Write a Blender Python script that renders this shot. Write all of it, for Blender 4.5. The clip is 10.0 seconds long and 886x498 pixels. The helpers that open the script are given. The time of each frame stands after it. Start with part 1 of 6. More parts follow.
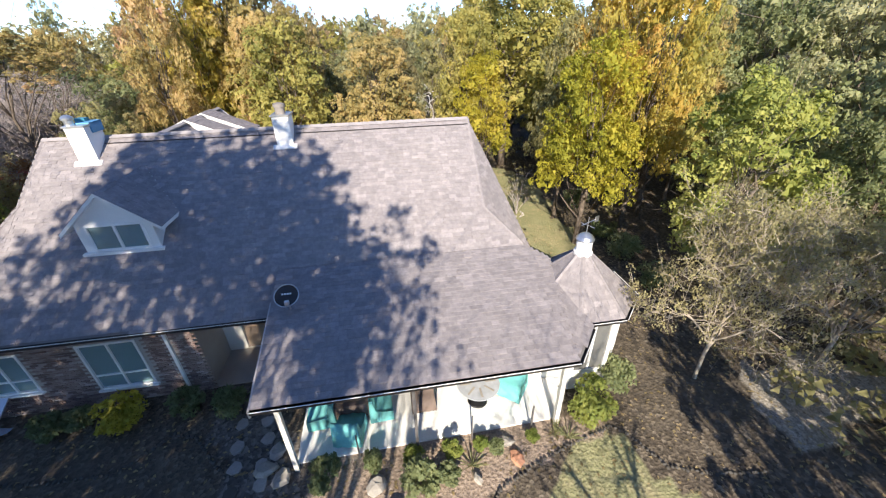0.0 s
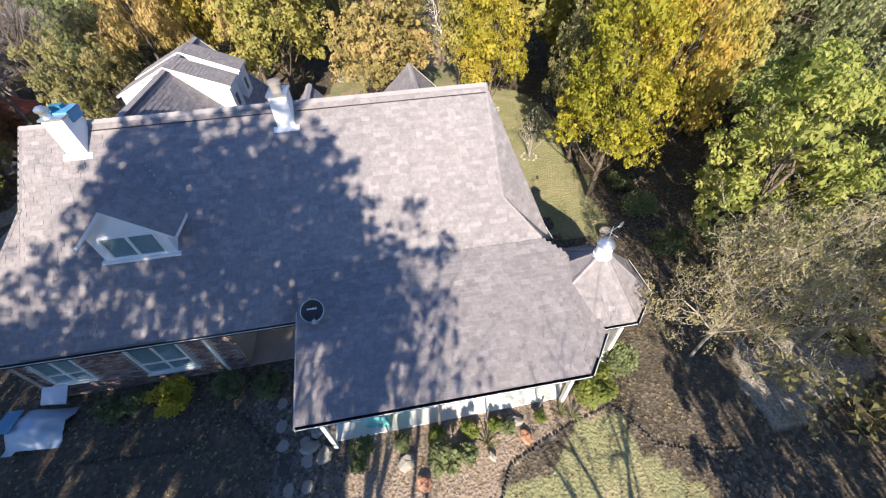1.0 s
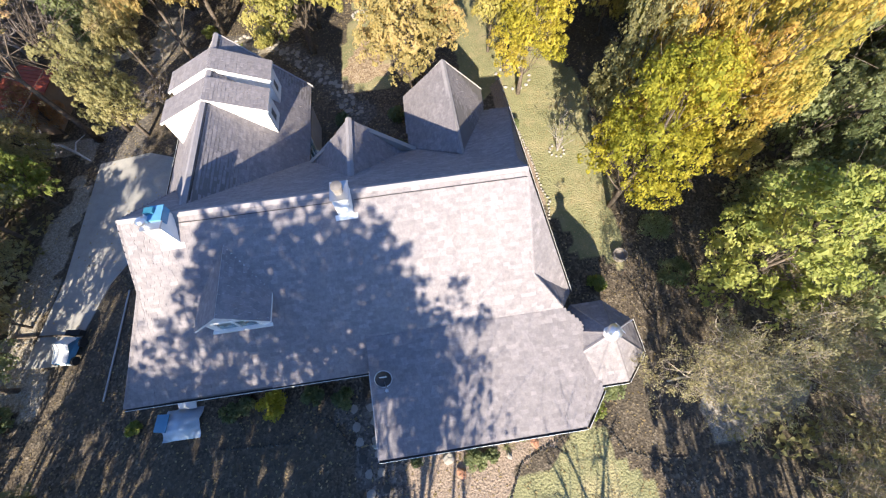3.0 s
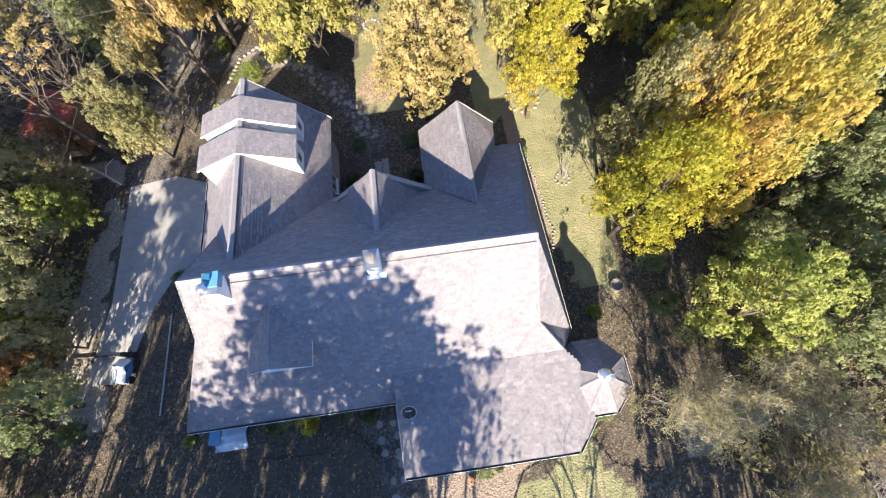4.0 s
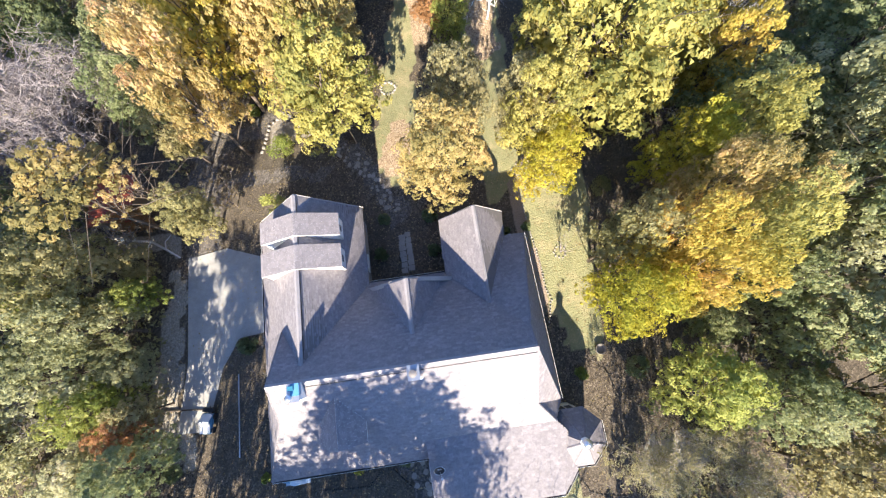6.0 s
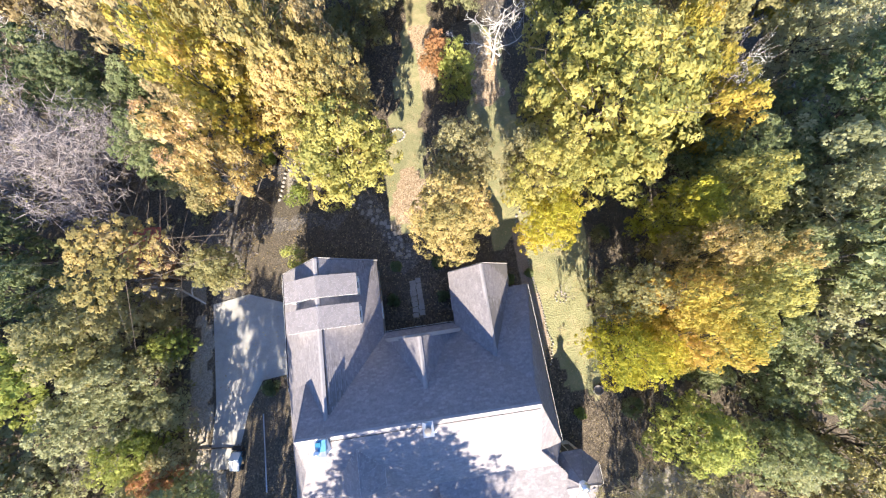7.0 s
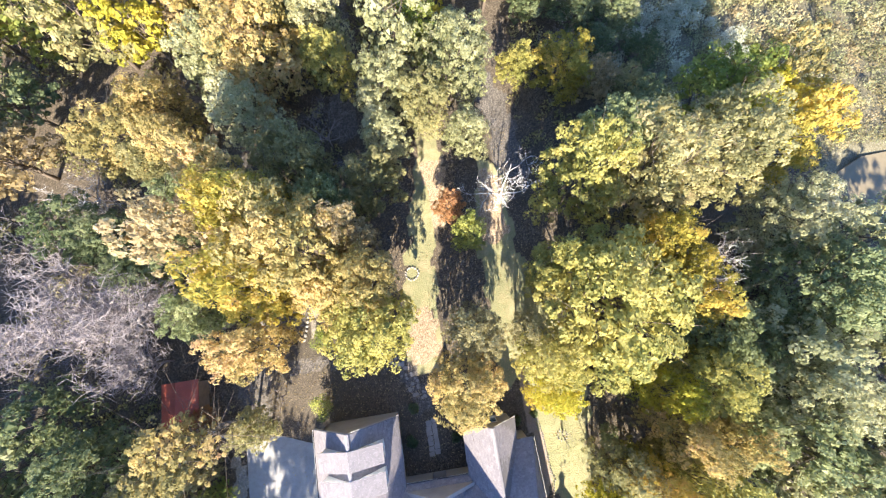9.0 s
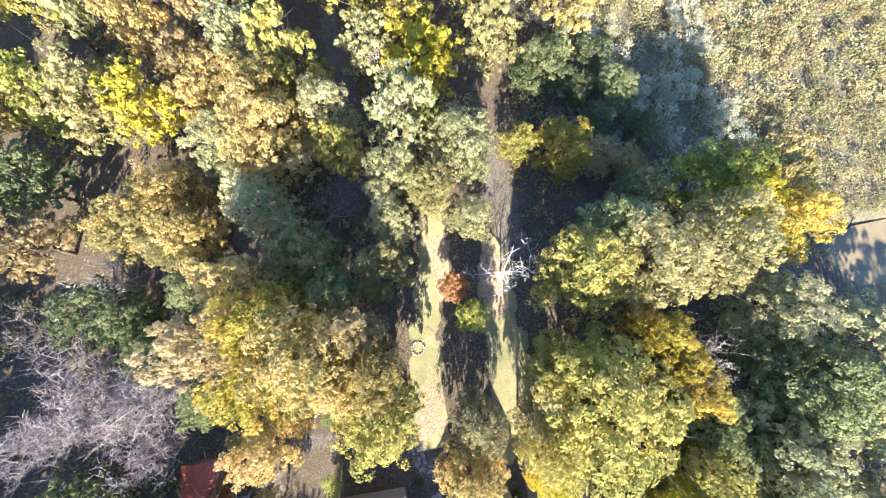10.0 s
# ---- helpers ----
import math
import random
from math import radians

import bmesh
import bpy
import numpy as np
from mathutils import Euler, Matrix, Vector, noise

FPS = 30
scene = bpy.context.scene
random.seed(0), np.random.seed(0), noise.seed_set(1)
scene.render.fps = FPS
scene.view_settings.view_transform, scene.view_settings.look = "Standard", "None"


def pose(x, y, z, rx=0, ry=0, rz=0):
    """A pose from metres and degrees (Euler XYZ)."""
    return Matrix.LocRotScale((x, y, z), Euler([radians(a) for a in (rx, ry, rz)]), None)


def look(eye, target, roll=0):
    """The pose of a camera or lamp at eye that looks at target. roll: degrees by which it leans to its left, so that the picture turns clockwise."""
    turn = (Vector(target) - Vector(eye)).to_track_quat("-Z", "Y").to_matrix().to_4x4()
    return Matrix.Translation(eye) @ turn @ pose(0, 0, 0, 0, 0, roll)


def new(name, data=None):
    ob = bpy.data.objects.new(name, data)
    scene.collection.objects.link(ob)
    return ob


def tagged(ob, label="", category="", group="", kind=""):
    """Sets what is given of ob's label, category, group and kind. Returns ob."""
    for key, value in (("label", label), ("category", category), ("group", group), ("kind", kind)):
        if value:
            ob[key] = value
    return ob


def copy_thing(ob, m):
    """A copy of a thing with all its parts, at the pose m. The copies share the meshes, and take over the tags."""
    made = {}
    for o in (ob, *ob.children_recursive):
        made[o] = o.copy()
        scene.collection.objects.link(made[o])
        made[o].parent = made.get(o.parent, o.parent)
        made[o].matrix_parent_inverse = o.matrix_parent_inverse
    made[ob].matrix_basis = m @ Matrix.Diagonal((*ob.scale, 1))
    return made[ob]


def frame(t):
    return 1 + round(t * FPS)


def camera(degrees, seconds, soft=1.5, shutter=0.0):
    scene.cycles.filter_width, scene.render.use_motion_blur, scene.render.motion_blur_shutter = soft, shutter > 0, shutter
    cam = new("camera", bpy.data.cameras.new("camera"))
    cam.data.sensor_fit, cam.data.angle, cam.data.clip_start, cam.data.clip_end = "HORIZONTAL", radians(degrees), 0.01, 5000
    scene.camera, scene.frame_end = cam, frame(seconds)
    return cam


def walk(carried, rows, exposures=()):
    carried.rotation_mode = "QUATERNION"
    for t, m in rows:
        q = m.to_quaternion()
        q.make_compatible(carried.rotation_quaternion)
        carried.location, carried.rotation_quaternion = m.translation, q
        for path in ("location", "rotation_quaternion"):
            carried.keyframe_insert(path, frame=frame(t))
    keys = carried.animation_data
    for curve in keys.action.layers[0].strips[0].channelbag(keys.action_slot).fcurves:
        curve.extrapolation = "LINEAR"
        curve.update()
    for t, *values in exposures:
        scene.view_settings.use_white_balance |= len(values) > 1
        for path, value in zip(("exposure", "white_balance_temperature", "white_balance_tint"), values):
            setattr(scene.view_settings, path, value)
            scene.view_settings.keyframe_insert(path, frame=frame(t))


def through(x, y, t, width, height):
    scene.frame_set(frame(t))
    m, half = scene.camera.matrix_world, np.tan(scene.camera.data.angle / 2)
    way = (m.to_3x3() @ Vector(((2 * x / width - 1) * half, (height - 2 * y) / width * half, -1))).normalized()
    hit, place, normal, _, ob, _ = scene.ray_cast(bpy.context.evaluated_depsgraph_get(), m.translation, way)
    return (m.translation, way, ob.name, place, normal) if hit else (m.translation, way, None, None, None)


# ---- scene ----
cam = camera(100.2, 10.0, soft=1.25)
PATH = [
    (0, (-0.255, 0.148, 9.406), (0.015, 1.869, 8.423), -1.3),
    (0.5, (-0.288, 1.189, 10.625), (-0.059, 2.732, 9.374), -1.7),
    (1, (-0.396, 2.157, 11.808), (-0.194, 3.54, 10.377), -2.0),
    (1.5, (-0.577, 3.284, 13.089), (-0.39, 4.532, 11.537), -1.7),
    (2, (-0.655, 4.206, 14.353), (-0.492, 5.361, 12.728), -2.3),
    (3.5, (-1.057, 7.711, 18.752), (-0.991, 8.458, 16.898), -2.9),
    (4, (-1.223, 9.031, 20.213), (-1.159, 9.723, 18.338), -2.8),
    (4.5, (-1.382, 10.538, 21.848), (-1.324, 11.138, 19.941), -2.5),
    (5, (-1.585, 12.052, 23.383), (-1.52, 12.616, 21.466), -1.7),
    (5.5, (-1.624, 13.605, 24.895), (-1.564, 14.118, 22.963), -1.6),
    (7, (-1.668, 18.88, 29.01), (-1.626, 19.302, 27.055), -2.8),
    (7.5, (-1.602, 21.446, 30.352), (-1.556, 21.859, 28.396), -2.3),
    (8, (-1.787, 24.14, 31.602), (-1.719, 24.553, 29.646), 0.5),
    (8.5, (-1.7, 27.501, 33.034), (-1.628, 27.892, 31.074), 1.5),
    (9, (-1.614, 30.997, 34.481), (-1.535, 31.384, 32.52), 2.8),
    (9.5, (-1.27, 34.542, 35.902), (-1.195, 34.916, 33.939), 2.7),
    (10, (-0.984, 38.521, 37.377), (-0.906, 38.885, 35.411), 3.3),
]
walk(cam, [(t, look(eye, target, roll)) for t, eye, target, roll in PATH], exposures=[(0.0, 1.30), (2.0, 1.56), (3.5, 1.76), (5.5, 1.98), (8.0, 2.28), (10.0, 2.53)])
# tall trees behind the camera: x, y, height, crown radius, leaf colour, source
SHADERS = [
    (-10.8, -4.1, 16.9, 1.9, "green", 0), (-9.1, -4.4, 17.0, 2.0, "green", 2), (-7.2, -4.0, 16.9, 2.1, "green", 2), (-11.3, -4.2, 15.2, 1.6, "green", 1), (-10.0, -4.0, 15.4, 1.9, "olive", 2), (-8.0, -4.5, 15.5, 1.9, "green", 2), (-6.2, -4.1, 15.3, 1.8, "green", 0),
    (-11.0, -4.3, 13.9, 1.9, "green", 2), (-9.0, -4.0, 13.9, 1.8, "green", 2), (-7.0, -4.3, 13.9, 2.0, "green", 0), (-5.4, -4.0, 13.8, 1.7, "olive", 1), (-8.2, -4.1, 12.5, 1.6, "green", 2), (-6.2, -4.4, 12.4, 1.8, "green", 1), (-4.7, -4.1, 12.3, 1.7, "green", 0), (-6.8, -4.0, 11.0, 1.2, "olive", 2), (-4.1, -4.3, 11.2, 1.3, "green", 1), (-4.0, -4.0, 9.6, 1.0, "green", 0),
    (-4.1, -4.2, 12.9, 2.0, "olive", 3), (-3.6, -4.3, 10.8, 1.6, "olive", 3), (-2.9, -4.2, 12.0, 1.5, "olive", 3), (-2.4, -4.4, 10.0, 1.2, "olive", 3), (-15.8, -4.0, 12.6, 1.6, "green", 3), (-14.8, -4.2, 11.0, 1.6, "green", 3), (-13.4, -4.3, 12.0, 1.5, "green", 3), (-11.4, -3.9, 9.9, 1.5, "green", 1), (-14.0, -4.0, 12.7, 1.7, "green", 3), (-12.2, -4.2, 12.4, 1.6, "green", 3), (-10.2, -4.4, 12.1, 1.5, "olive", 3), (-15.0, -3.8, 11.6, 1.5, "green", 2), (-14.9, -4.3, 10.9, 1.5, "green", 0), (-13.6, -4.1, 10.7, 1.4, "green", 1), (-12.5, -4.0, 10.7, 1.3, "green", 2), (-13.0, -3.8, 11.3, 1.6, "green", 3), (-11.0, -4.0, 11.2, 1.4, "green", 3), (-9.0, -4.2, 11.2, 1.4, "olive", 3), (-7.8, -4.4, 10.8, 1.4, "green", 3), (-14.0, -4.2, 10.3, 1.6, "green", 2), (-12.0, -4.4, 10.2, 1.4, "green", 3), (-10.0, -4.3, 10.2, 1.3, "green", 2),
    (-18.0, -3.2, 9.8, 1.7, "green", "low"), (-15.6, -2.9, 10.2, 1.6, "green", "low"), (-10.8, -3.0, 9.8, 1.5, "green", "low"), (-6.3, -3.0, 8.2, 1.2, "green", "low"), (-19.4, 0.0, 13.6, 2.1, "olive", 2), (-18.0, -0.6, 12.0, 1.8, "green", 3), (-19.0, -2.0, 11.0, 1.6, "green", 2),
    (-14.2, -4.6, 9.6, 1.6, "green", "low"), (-9.4, -4.6, 9.4, 1.6, "green", "low"), (-7.0, -4.8, 8.0, 1.3, "green", "low"), (-7.3, -4.0, 9.4, 1.5, "green", "low"), (-12.4, -4.0, 8.6, 1.5, "green", "low"), (-8.3, -3.3, 8.0, 1.4, "green", "low"), (-5.2, -4.4, 6.2, 1.0, "green", "low"), (-20.4, 0.6, 13.4, 1.8, "green", 2), (-18.4, 0.4, 12.4, 1.8, "green", 2), (-17.0, 0.6, 13.6, 1.8, "green", 0), (-19.6, 0.2, 11.0, 1.6, "olive", 2), (-18.8, 0.8, 9.6, 1.6, "green", 1),
    (7.4, -3.4, 6.6, 1.9, "green", "low"), (9.0, -4.8, 6.4, 1.4, "green", "low"), (12.0, -4.4, 6.2, 1.3, "green", "low"), (6.6, -5.2, 8.6, 1.2, "green", 3), (10.6, -5.4, 9.6, 2.2, "green", 3), (7.6, -3.0, 10.5, 1.5, "green", 1), (9.7, -3.4, 11.0, 1.6, "green", 2), (11.7, -3.0, 10.5, 1.5, "green", 1), (8.6, -3.2, 8.6, 1.3, "green", 2), (10.6, -3.2, 8.6, 1.3, "green", 0),
]

# ---- light ----
SUN_WAY = Vector((1.65, 8.58, -4.65)).normalized()   # the way the sunlight travels
sun_data = bpy.data.lights.new("sun", "SUN")
sun_data.energy, sun_data.angle, sun_data.color = 4.7, radians(0.55), (1.0, 0.90, 0.75)
sun = new("sun", sun_data)
sun.matrix_world = look(-SUN_WAY * 80, (0, 0, 0))
world = bpy.data.worlds.new("sky")
scene.world = world
world.use_nodes = True
wn = world.node_tree
sky = wn.nodes.new("ShaderNodeTexSky")
sky.sky_type, sky.sun_disc = "NISHITA", False
sky.sun_elevation, sky.sun_rotation = radians(28), radians(191)
sky.altitude, sky.air_density, sky.dust_density, sky.ozone_density = 2500, 0.75, 0.0, 3.0
tint = wn.nodes.new("ShaderNodeMix")
tint.data_type, tint.blend_type = "RGBA", "MULTIPLY"
tint.inputs[0].default_value, tint.inputs[7].default_value = 1.0, (0.88, 0.92, 1.0, 1)
wn.links.new(sky.outputs[0], tint.inputs[6])
wn.links.new(tint.outputs[2], wn.nodes["Background"].inputs[0])
wn.nodes["Background"].inputs[1].default_value = 0.145


# ---- materials ----
class Nodes:
    """A small wrapper for building one node material."""

    def __init__(self, name):
        self.mat = bpy.data.materials.new(name)
        self.mat.use_nodes = True
        self.t = self.mat.node_tree
        self.bsdf = self.t.nodes["Principled BSDF"]
        self.out = self.t.nodes["Material Output"]
        self.coords = None

    def add(self, kind, **values):
        n = self.t.nodes.new(kind)
        for key, v in values.items():
            n.inputs[key.replace("_", " ")].default_value = v
        return n

    def link(self, a, b):
        self.t.links.new(a, b)

    def co(self, kind="Object"):
        if self.coords is None:
            self.coords = self.t.nodes.new("ShaderNodeTexCoord")
        return self.coords.outputs[kind]

    def where(self):
        return self.t.nodes.new("ShaderNodeNewGeometry").outputs["Position"]

    def noise(self, scale, detail=4.0, rough=0.55, co=None):
        n = self.add("ShaderNodeTexNoise", Scale=scale, Detail=detail, Roughness=rough)
        self.link(co or self.co(), n.inputs["Vector"])
        return n.outputs["Fac"]

    def ramp(self, fac, stops):
        n = self.t.nodes.new("ShaderNodeValToRGB")
        while len(n.color_ramp.elements) < len(stops):
            n.color_ramp.elements.new(0.5)
        for e, (p, c) in zip(n.color_ramp.elements, stops):
            e.position, e.color = p, (*c, 1)
        self.link(fac, n.inputs[0])
        return n.outputs[0]

    def mix(self, a, b, fac=0.5, how="MIX"):
        n = self.t.nodes.new("ShaderNodeMix")
        n.data_type, n.blend_type = "RGBA", how
        for sock, v in ((n.inputs[0], fac), (n.inputs[6], a), (n.inputs[7], b)):
            if hasattr(v, "links"):
                self.link(v, sock)
            else:
                sock.default_value = (*v, 1) if isinstance(v, tuple) else v
        return n.outputs[2]

    def math(self, how, a, b=0.0):
        n = self.t.nodes.new("ShaderNodeMath")
        n.operation = how
        for sock, v in ((n.inputs[0], a), (n.inputs[1], b)):
            if hasattr(v, "links"):
                self.link(v, sock)
            else:
                sock.default_value = v
        return n.outputs[0]

    def bump(self, height, strength=0.4, distance=0.02):
        n = self.add("ShaderNodeBump", Strength=strength, Distance=distance)
        self.link(height, n.inputs["Height"])
        self.link(n.outputs[0], self.bsdf.inputs["Normal"])

    def done(self, colour, rough=0.8, metal=0.0, spec=0.4):
        if hasattr(colour, "links"):
            self.link(colour, self.bsdf.inputs["Base Color"])
        else:
            self.bsdf.inputs["Base Color"].default_value = (*colour, 1)
        if hasattr(rough, "links"):
            self.link(rough, self.bsdf.inputs["Roughness"])
        else:
            self.bsdf.inputs["Roughness"].default_value = rough
        self.bsdf.inputs["Metallic"].default_value = metal
        self.bsdf.inputs["Specular IOR Level"].default_value = spec
        return self.mat


def plain(name, colour, rough=0.6, metal=0.0, vary=0.18, scale=6.0, spec=0.4, bump=0.15):
    """Paint, metal, plastic or stone with stains at two scales."""
    n = Nodes(name)
    p = n.where()
    big, fine = n.noise(scale * 0.2, 3, 0.6, p), n.noise(scale * 4, 4, 0.6, p)
    dark = tuple(c * (1 - vary) for c in colour)
    light = tuple(min(1, c * (1 + vary * 0.6)) for c in colour)
    base = n.mix(n.ramp(big, ((0.3, dark), (0.7, light))), n.ramp(fine, ((0.3, dark), (0.7, light))), 0.4)
    n.bump(fine, bump, 0.01)
    return n.done(base, rough, metal, spec)


def shingle_material(name, per_object):
    n = Nodes(name)
    if per_object:
        rnd = n.t.nodes.new("ShaderNodeObjectInfo").outputs["Random"]
    else:
        rnd = n.t.nodes.new("ShaderNodeNewGeometry").outputs["Random Per Island"]
    p = n.where()
    tab = n.ramp(rnd, ((0.0, (0.210, 0.192, 0.197)), (0.4, (0.233, 0.214, 0.219)), (0.8, (0.252, 0.231, 0.236)), (1.0, (0.284, 0.260, 0.265))))
    blotch = n.ramp(n.noise(0.35, 4, 0.6, p), ((0.3, (0.93, 0.92, 0.93)), (0.7, (1.05, 1.04, 1.03))))
    streak = n.ramp(n.noise(7.0, 5, 0.75, p), ((0.38, (0.88, 0.88, 0.89)), (0.5, (1.0, 1.0, 1.0)), (0.64, (1.15, 1.145, 1.13))))
    grit = n.noise(90, 2, 0.7, p)
    speck = n.ramp(grit, ((0.35, (0.84, 0.84, 0.84)), (0.7, (1.14, 1.13, 1.12))))
    c = n.mix(n.mix(n.mix(tab, blotch, 1.0, "MULTIPLY"), streak, 1.0, "MULTIPLY"), speck, 1.0, "MULTIPLY")
    n.bump(grit, 0.5, 0.006)
    return n.done(c, 0.88, 0, 0.3)


def brick_material(name, per_object):
    n = Nodes(name)
    if per_object:
        rnd = n.t.nodes.new("ShaderNodeObjectInfo").outputs["Random"]
    else:
        rnd = n.t.nodes.new("ShaderNodeNewGeometry").outputs["Random Per Island"]
    p = n.where()
    c = n.ramp(rnd, ((0.0, (0.13, 0.09, 0.082)), (0.4, (0.22, 0.155, 0.14)), (0.8, (0.29, 0.22, 0.20)), (1.0, (0.38, 0.32, 0.30))))
    g = n.noise(40, 4, 0.6, p)
    c = n.mix(c, n.ramp(g, ((0.3, (0.75, 0.75, 0.75)), (0.7, (1.15, 1.15, 1.15)))), 1.0, "MULTIPLY")
    n.bump(g, 0.4, 0.006)
    return n.done(c, 0.9, 0, 0.2)


def leaf_material(name, a, b, c, d, through=0.55):
    """Leaves between four colours, leaf by leaf and branch by branch."""
    n = Nodes(name)
    g = n.t.nodes.new("ShaderNodeNewGeometry")
    patch, spray = n.noise(0.33, 2, 0.5, g.outputs["Position"]), n.noise(1.5, 3, 0.6, g.outputs["Position"])
    t = n.math("ADD", n.math("MULTIPLY", g.outputs["Random Per Island"], 0.24), n.math("MULTIPLY", n.math("SUBTRACT", patch, 0.32), 1.3))
    t = n.math("ADD", t, n.math("MULTIPLY", n.math("SUBTRACT", spray, 0.5), 0.75))
    t = n.math("ADD", t, n.math("MULTIPLY", n.math("SUBTRACT", n.t.nodes.new("ShaderNodeObjectInfo").outputs["Random"], 0.5), 0.25))
    colour = n.ramp(t, ((0.12, a), (0.42, b), (0.68, c), (0.90, d)))
    n.done(colour, 0.62, 0, 0.18)
    tr = n.t.nodes.new("ShaderNodeBsdfTranslucent")
    n.link(colour, tr.inputs[0])
    m = n.t.nodes.new("ShaderNodeMixShader")
    m.inputs[0].default_value = through
    n.link(n.bsdf.outputs[0], m.inputs[1])
    n.link(tr.outputs[0], m.inputs[2])
    n.link(m.outputs[0], n.out.inputs["Surface"])
    return n.mat


def bark_material(name, dark, light):
    n = Nodes(name)
    p = n.where()
    f = n.noise(9, 6, 0.7, p)
    c = n.ramp(f, ((0.3, dark), (0.7, light)))
    n.bump(f, 0.6, 0.03)
    return n.done(c, 0.9, 0, 0.2)


def ground_material():
    """Leaf litter and soil; the sheets of lawn, mulch and gravel come from masks kept in the mesh."""
    n = Nodes("ground_cover")
    p = n.where()

    def mask(name):
        a = n.t.nodes.new("ShaderNodeAttribute")
        a.attribute_name = name
        return a.outputs["Fac"]

    big, mid, fine = n.noise(0.12, 4, 0.6, p), n.noise(1.1, 5, 0.65, p), n.noise(14, 5, 0.7, p)
    vor = n.add("ShaderNodeTexVoronoi", Scale=11.0)
    n.link(p, vor.inputs["Vector"])
    litter = n.ramp(vor.outputs["Color"], ((0.1, (0.050, 0.041, 0.032)), (0.45, (0.100, 0.079, 0.059)), (0.75, (0.165, 0.132, 0.096)), (0.95, (0.27, 0.225, 0.17))))
    soil = n.ramp(mid, ((0.3, (0.06, 0.05, 0.039)), (0.7, (0.135, 0.116, 0.088))))
    base = n.mix(litter, soil, n.ramp(big, ((0.4, (0, 0, 0)), (0.65, (0.7, 0.7, 0.7)))))
    grass = n.mix(n.ramp(mid, ((0.3, (0.17, 0.17, 0.08)), (0.7, (0.31, 0.295, 0.15)))), n.ramp(fine, ((0.3, (0.13, 0.145, 0.06)), (0.7, (0.42, 0.385, 0.235)))), 0.5)
    dry = n.ramp(n.noise(0.45, 5, 0.7, p), ((0.5, (0, 0, 0)), (0.72, (0.8, 0.8, 0.8))))
    grass = n.mix(grass, (0.44, 0.355, 0.21), dry)
    straw = n.ramp(vor.outputs["Color"], ((0.1, (0.2, 0.14, 0.09)), (0.5, (0.36, 0.26, 0.17)), (0.9, (0.5, 0.40, 0.28))))
    mulch = n.ramp(fine, ((0.3, (0.19, 0.14, 0.105)), (0.55, (0.34, 0.265, 0.205)), (0.75, (0.54, 0.44, 0.36))))
    gravel = n.ramp(vor.outputs["Color"], ((0.1, (0.075, 0.066, 0.058)), (0.5, (0.13, 0.115, 0.10)), (0.9, (0.23, 0.205, 0.18))))
    pale = n.ramp(vor.outputs["Color"], ((0.1, (0.16, 0.13, 0.10)), (0.45, (0.32, 0.28, 0.23)), (0.75, (0.50, 0.45, 0.38)), (0.95, (0.62, 0.58, 0.50))))
    pale = n.mix(pale, n.ramp(fine, ((0.3, (0.10, 0.085, 0.065)), (0.5, (0.30, 0.265, 0.215)), (0.72, (0.56, 0.52, 0.45)))), 0.65)
    reed = n.mix(n.ramp(mid, ((0.3, (0.07, 0.066, 0.042)), (0.7, (0.22, 0.195, 0.13)))), n.ramp(vor.outputs["Color"], ((0.1, (0.045, 0.042, 0.028)), (0.6, (0.16, 0.145, 0.095)), (0.95, (0.34, 0.31, 0.23)))), 0.55)
    edge = n.math("MULTIPLY", n.math("SUBTRACT", mid, 0.5), 0.9)
    for name, colour in (("lawn", grass), ("straw", straw), ("mulch", mulch), ("gravel", gravel), ("pale", pale), ("reed", reed)):
        m = n.math("ADD", mask(name), n.math("MULTIPLY", edge, n.math("MULTIPLY", n.math("MULTIPLY", mask(name), n.math("SUBTRACT", 1.0, mask(name))), 4.0)))
        base = n.mix(base, colour, n.ramp(m, ((0.35, (0, 0, 0)), (0.65, (1, 1, 1)))))
    n.bump(n.math("ADD", fine, n.math("MULTIPLY", vor.outputs["Distance"], 0.8)), 0.7, 0.05)
    return n.done(base, 0.95, 0, 0.15)


def concrete_material(name, colour, stain=0.25):
    n = Nodes(name)
    p = n.where()
    big, mid, fine = n.noise(0.5, 4, 0.6, p), n.noise(3, 5, 0.65, p), n.noise(60, 3, 0.6, p)
    lo, hi = tuple(c * (1 - stain) for c in colour), tuple(c * (1 + stain * 0.4) for c in colour)
    c = n.mix(n.ramp(big, ((0.3, lo), (0.7, hi))), n.ramp(mid, ((0.3, lo), (0.7, hi))), 0.45)
    c = n.mix(c, n.ramp(fine, ((0.3, (0.85, 0.85, 0.85)), (0.7, (1.1, 1.1, 1.1)))), 1.0, "MULTIPLY")
    n.bump(fine, 0.25, 0.005)
    return n.done(c, 0.85, 0, 0.3)


def glass_material(name, tint):
    n = Nodes(name)
    n.bsdf.inputs["Transmission Weight"].default_value = 0.5
    n.bsdf.inputs["IOR"].default_value = 1.5
    return n.done(tint, 0.03, 0, 0.9)


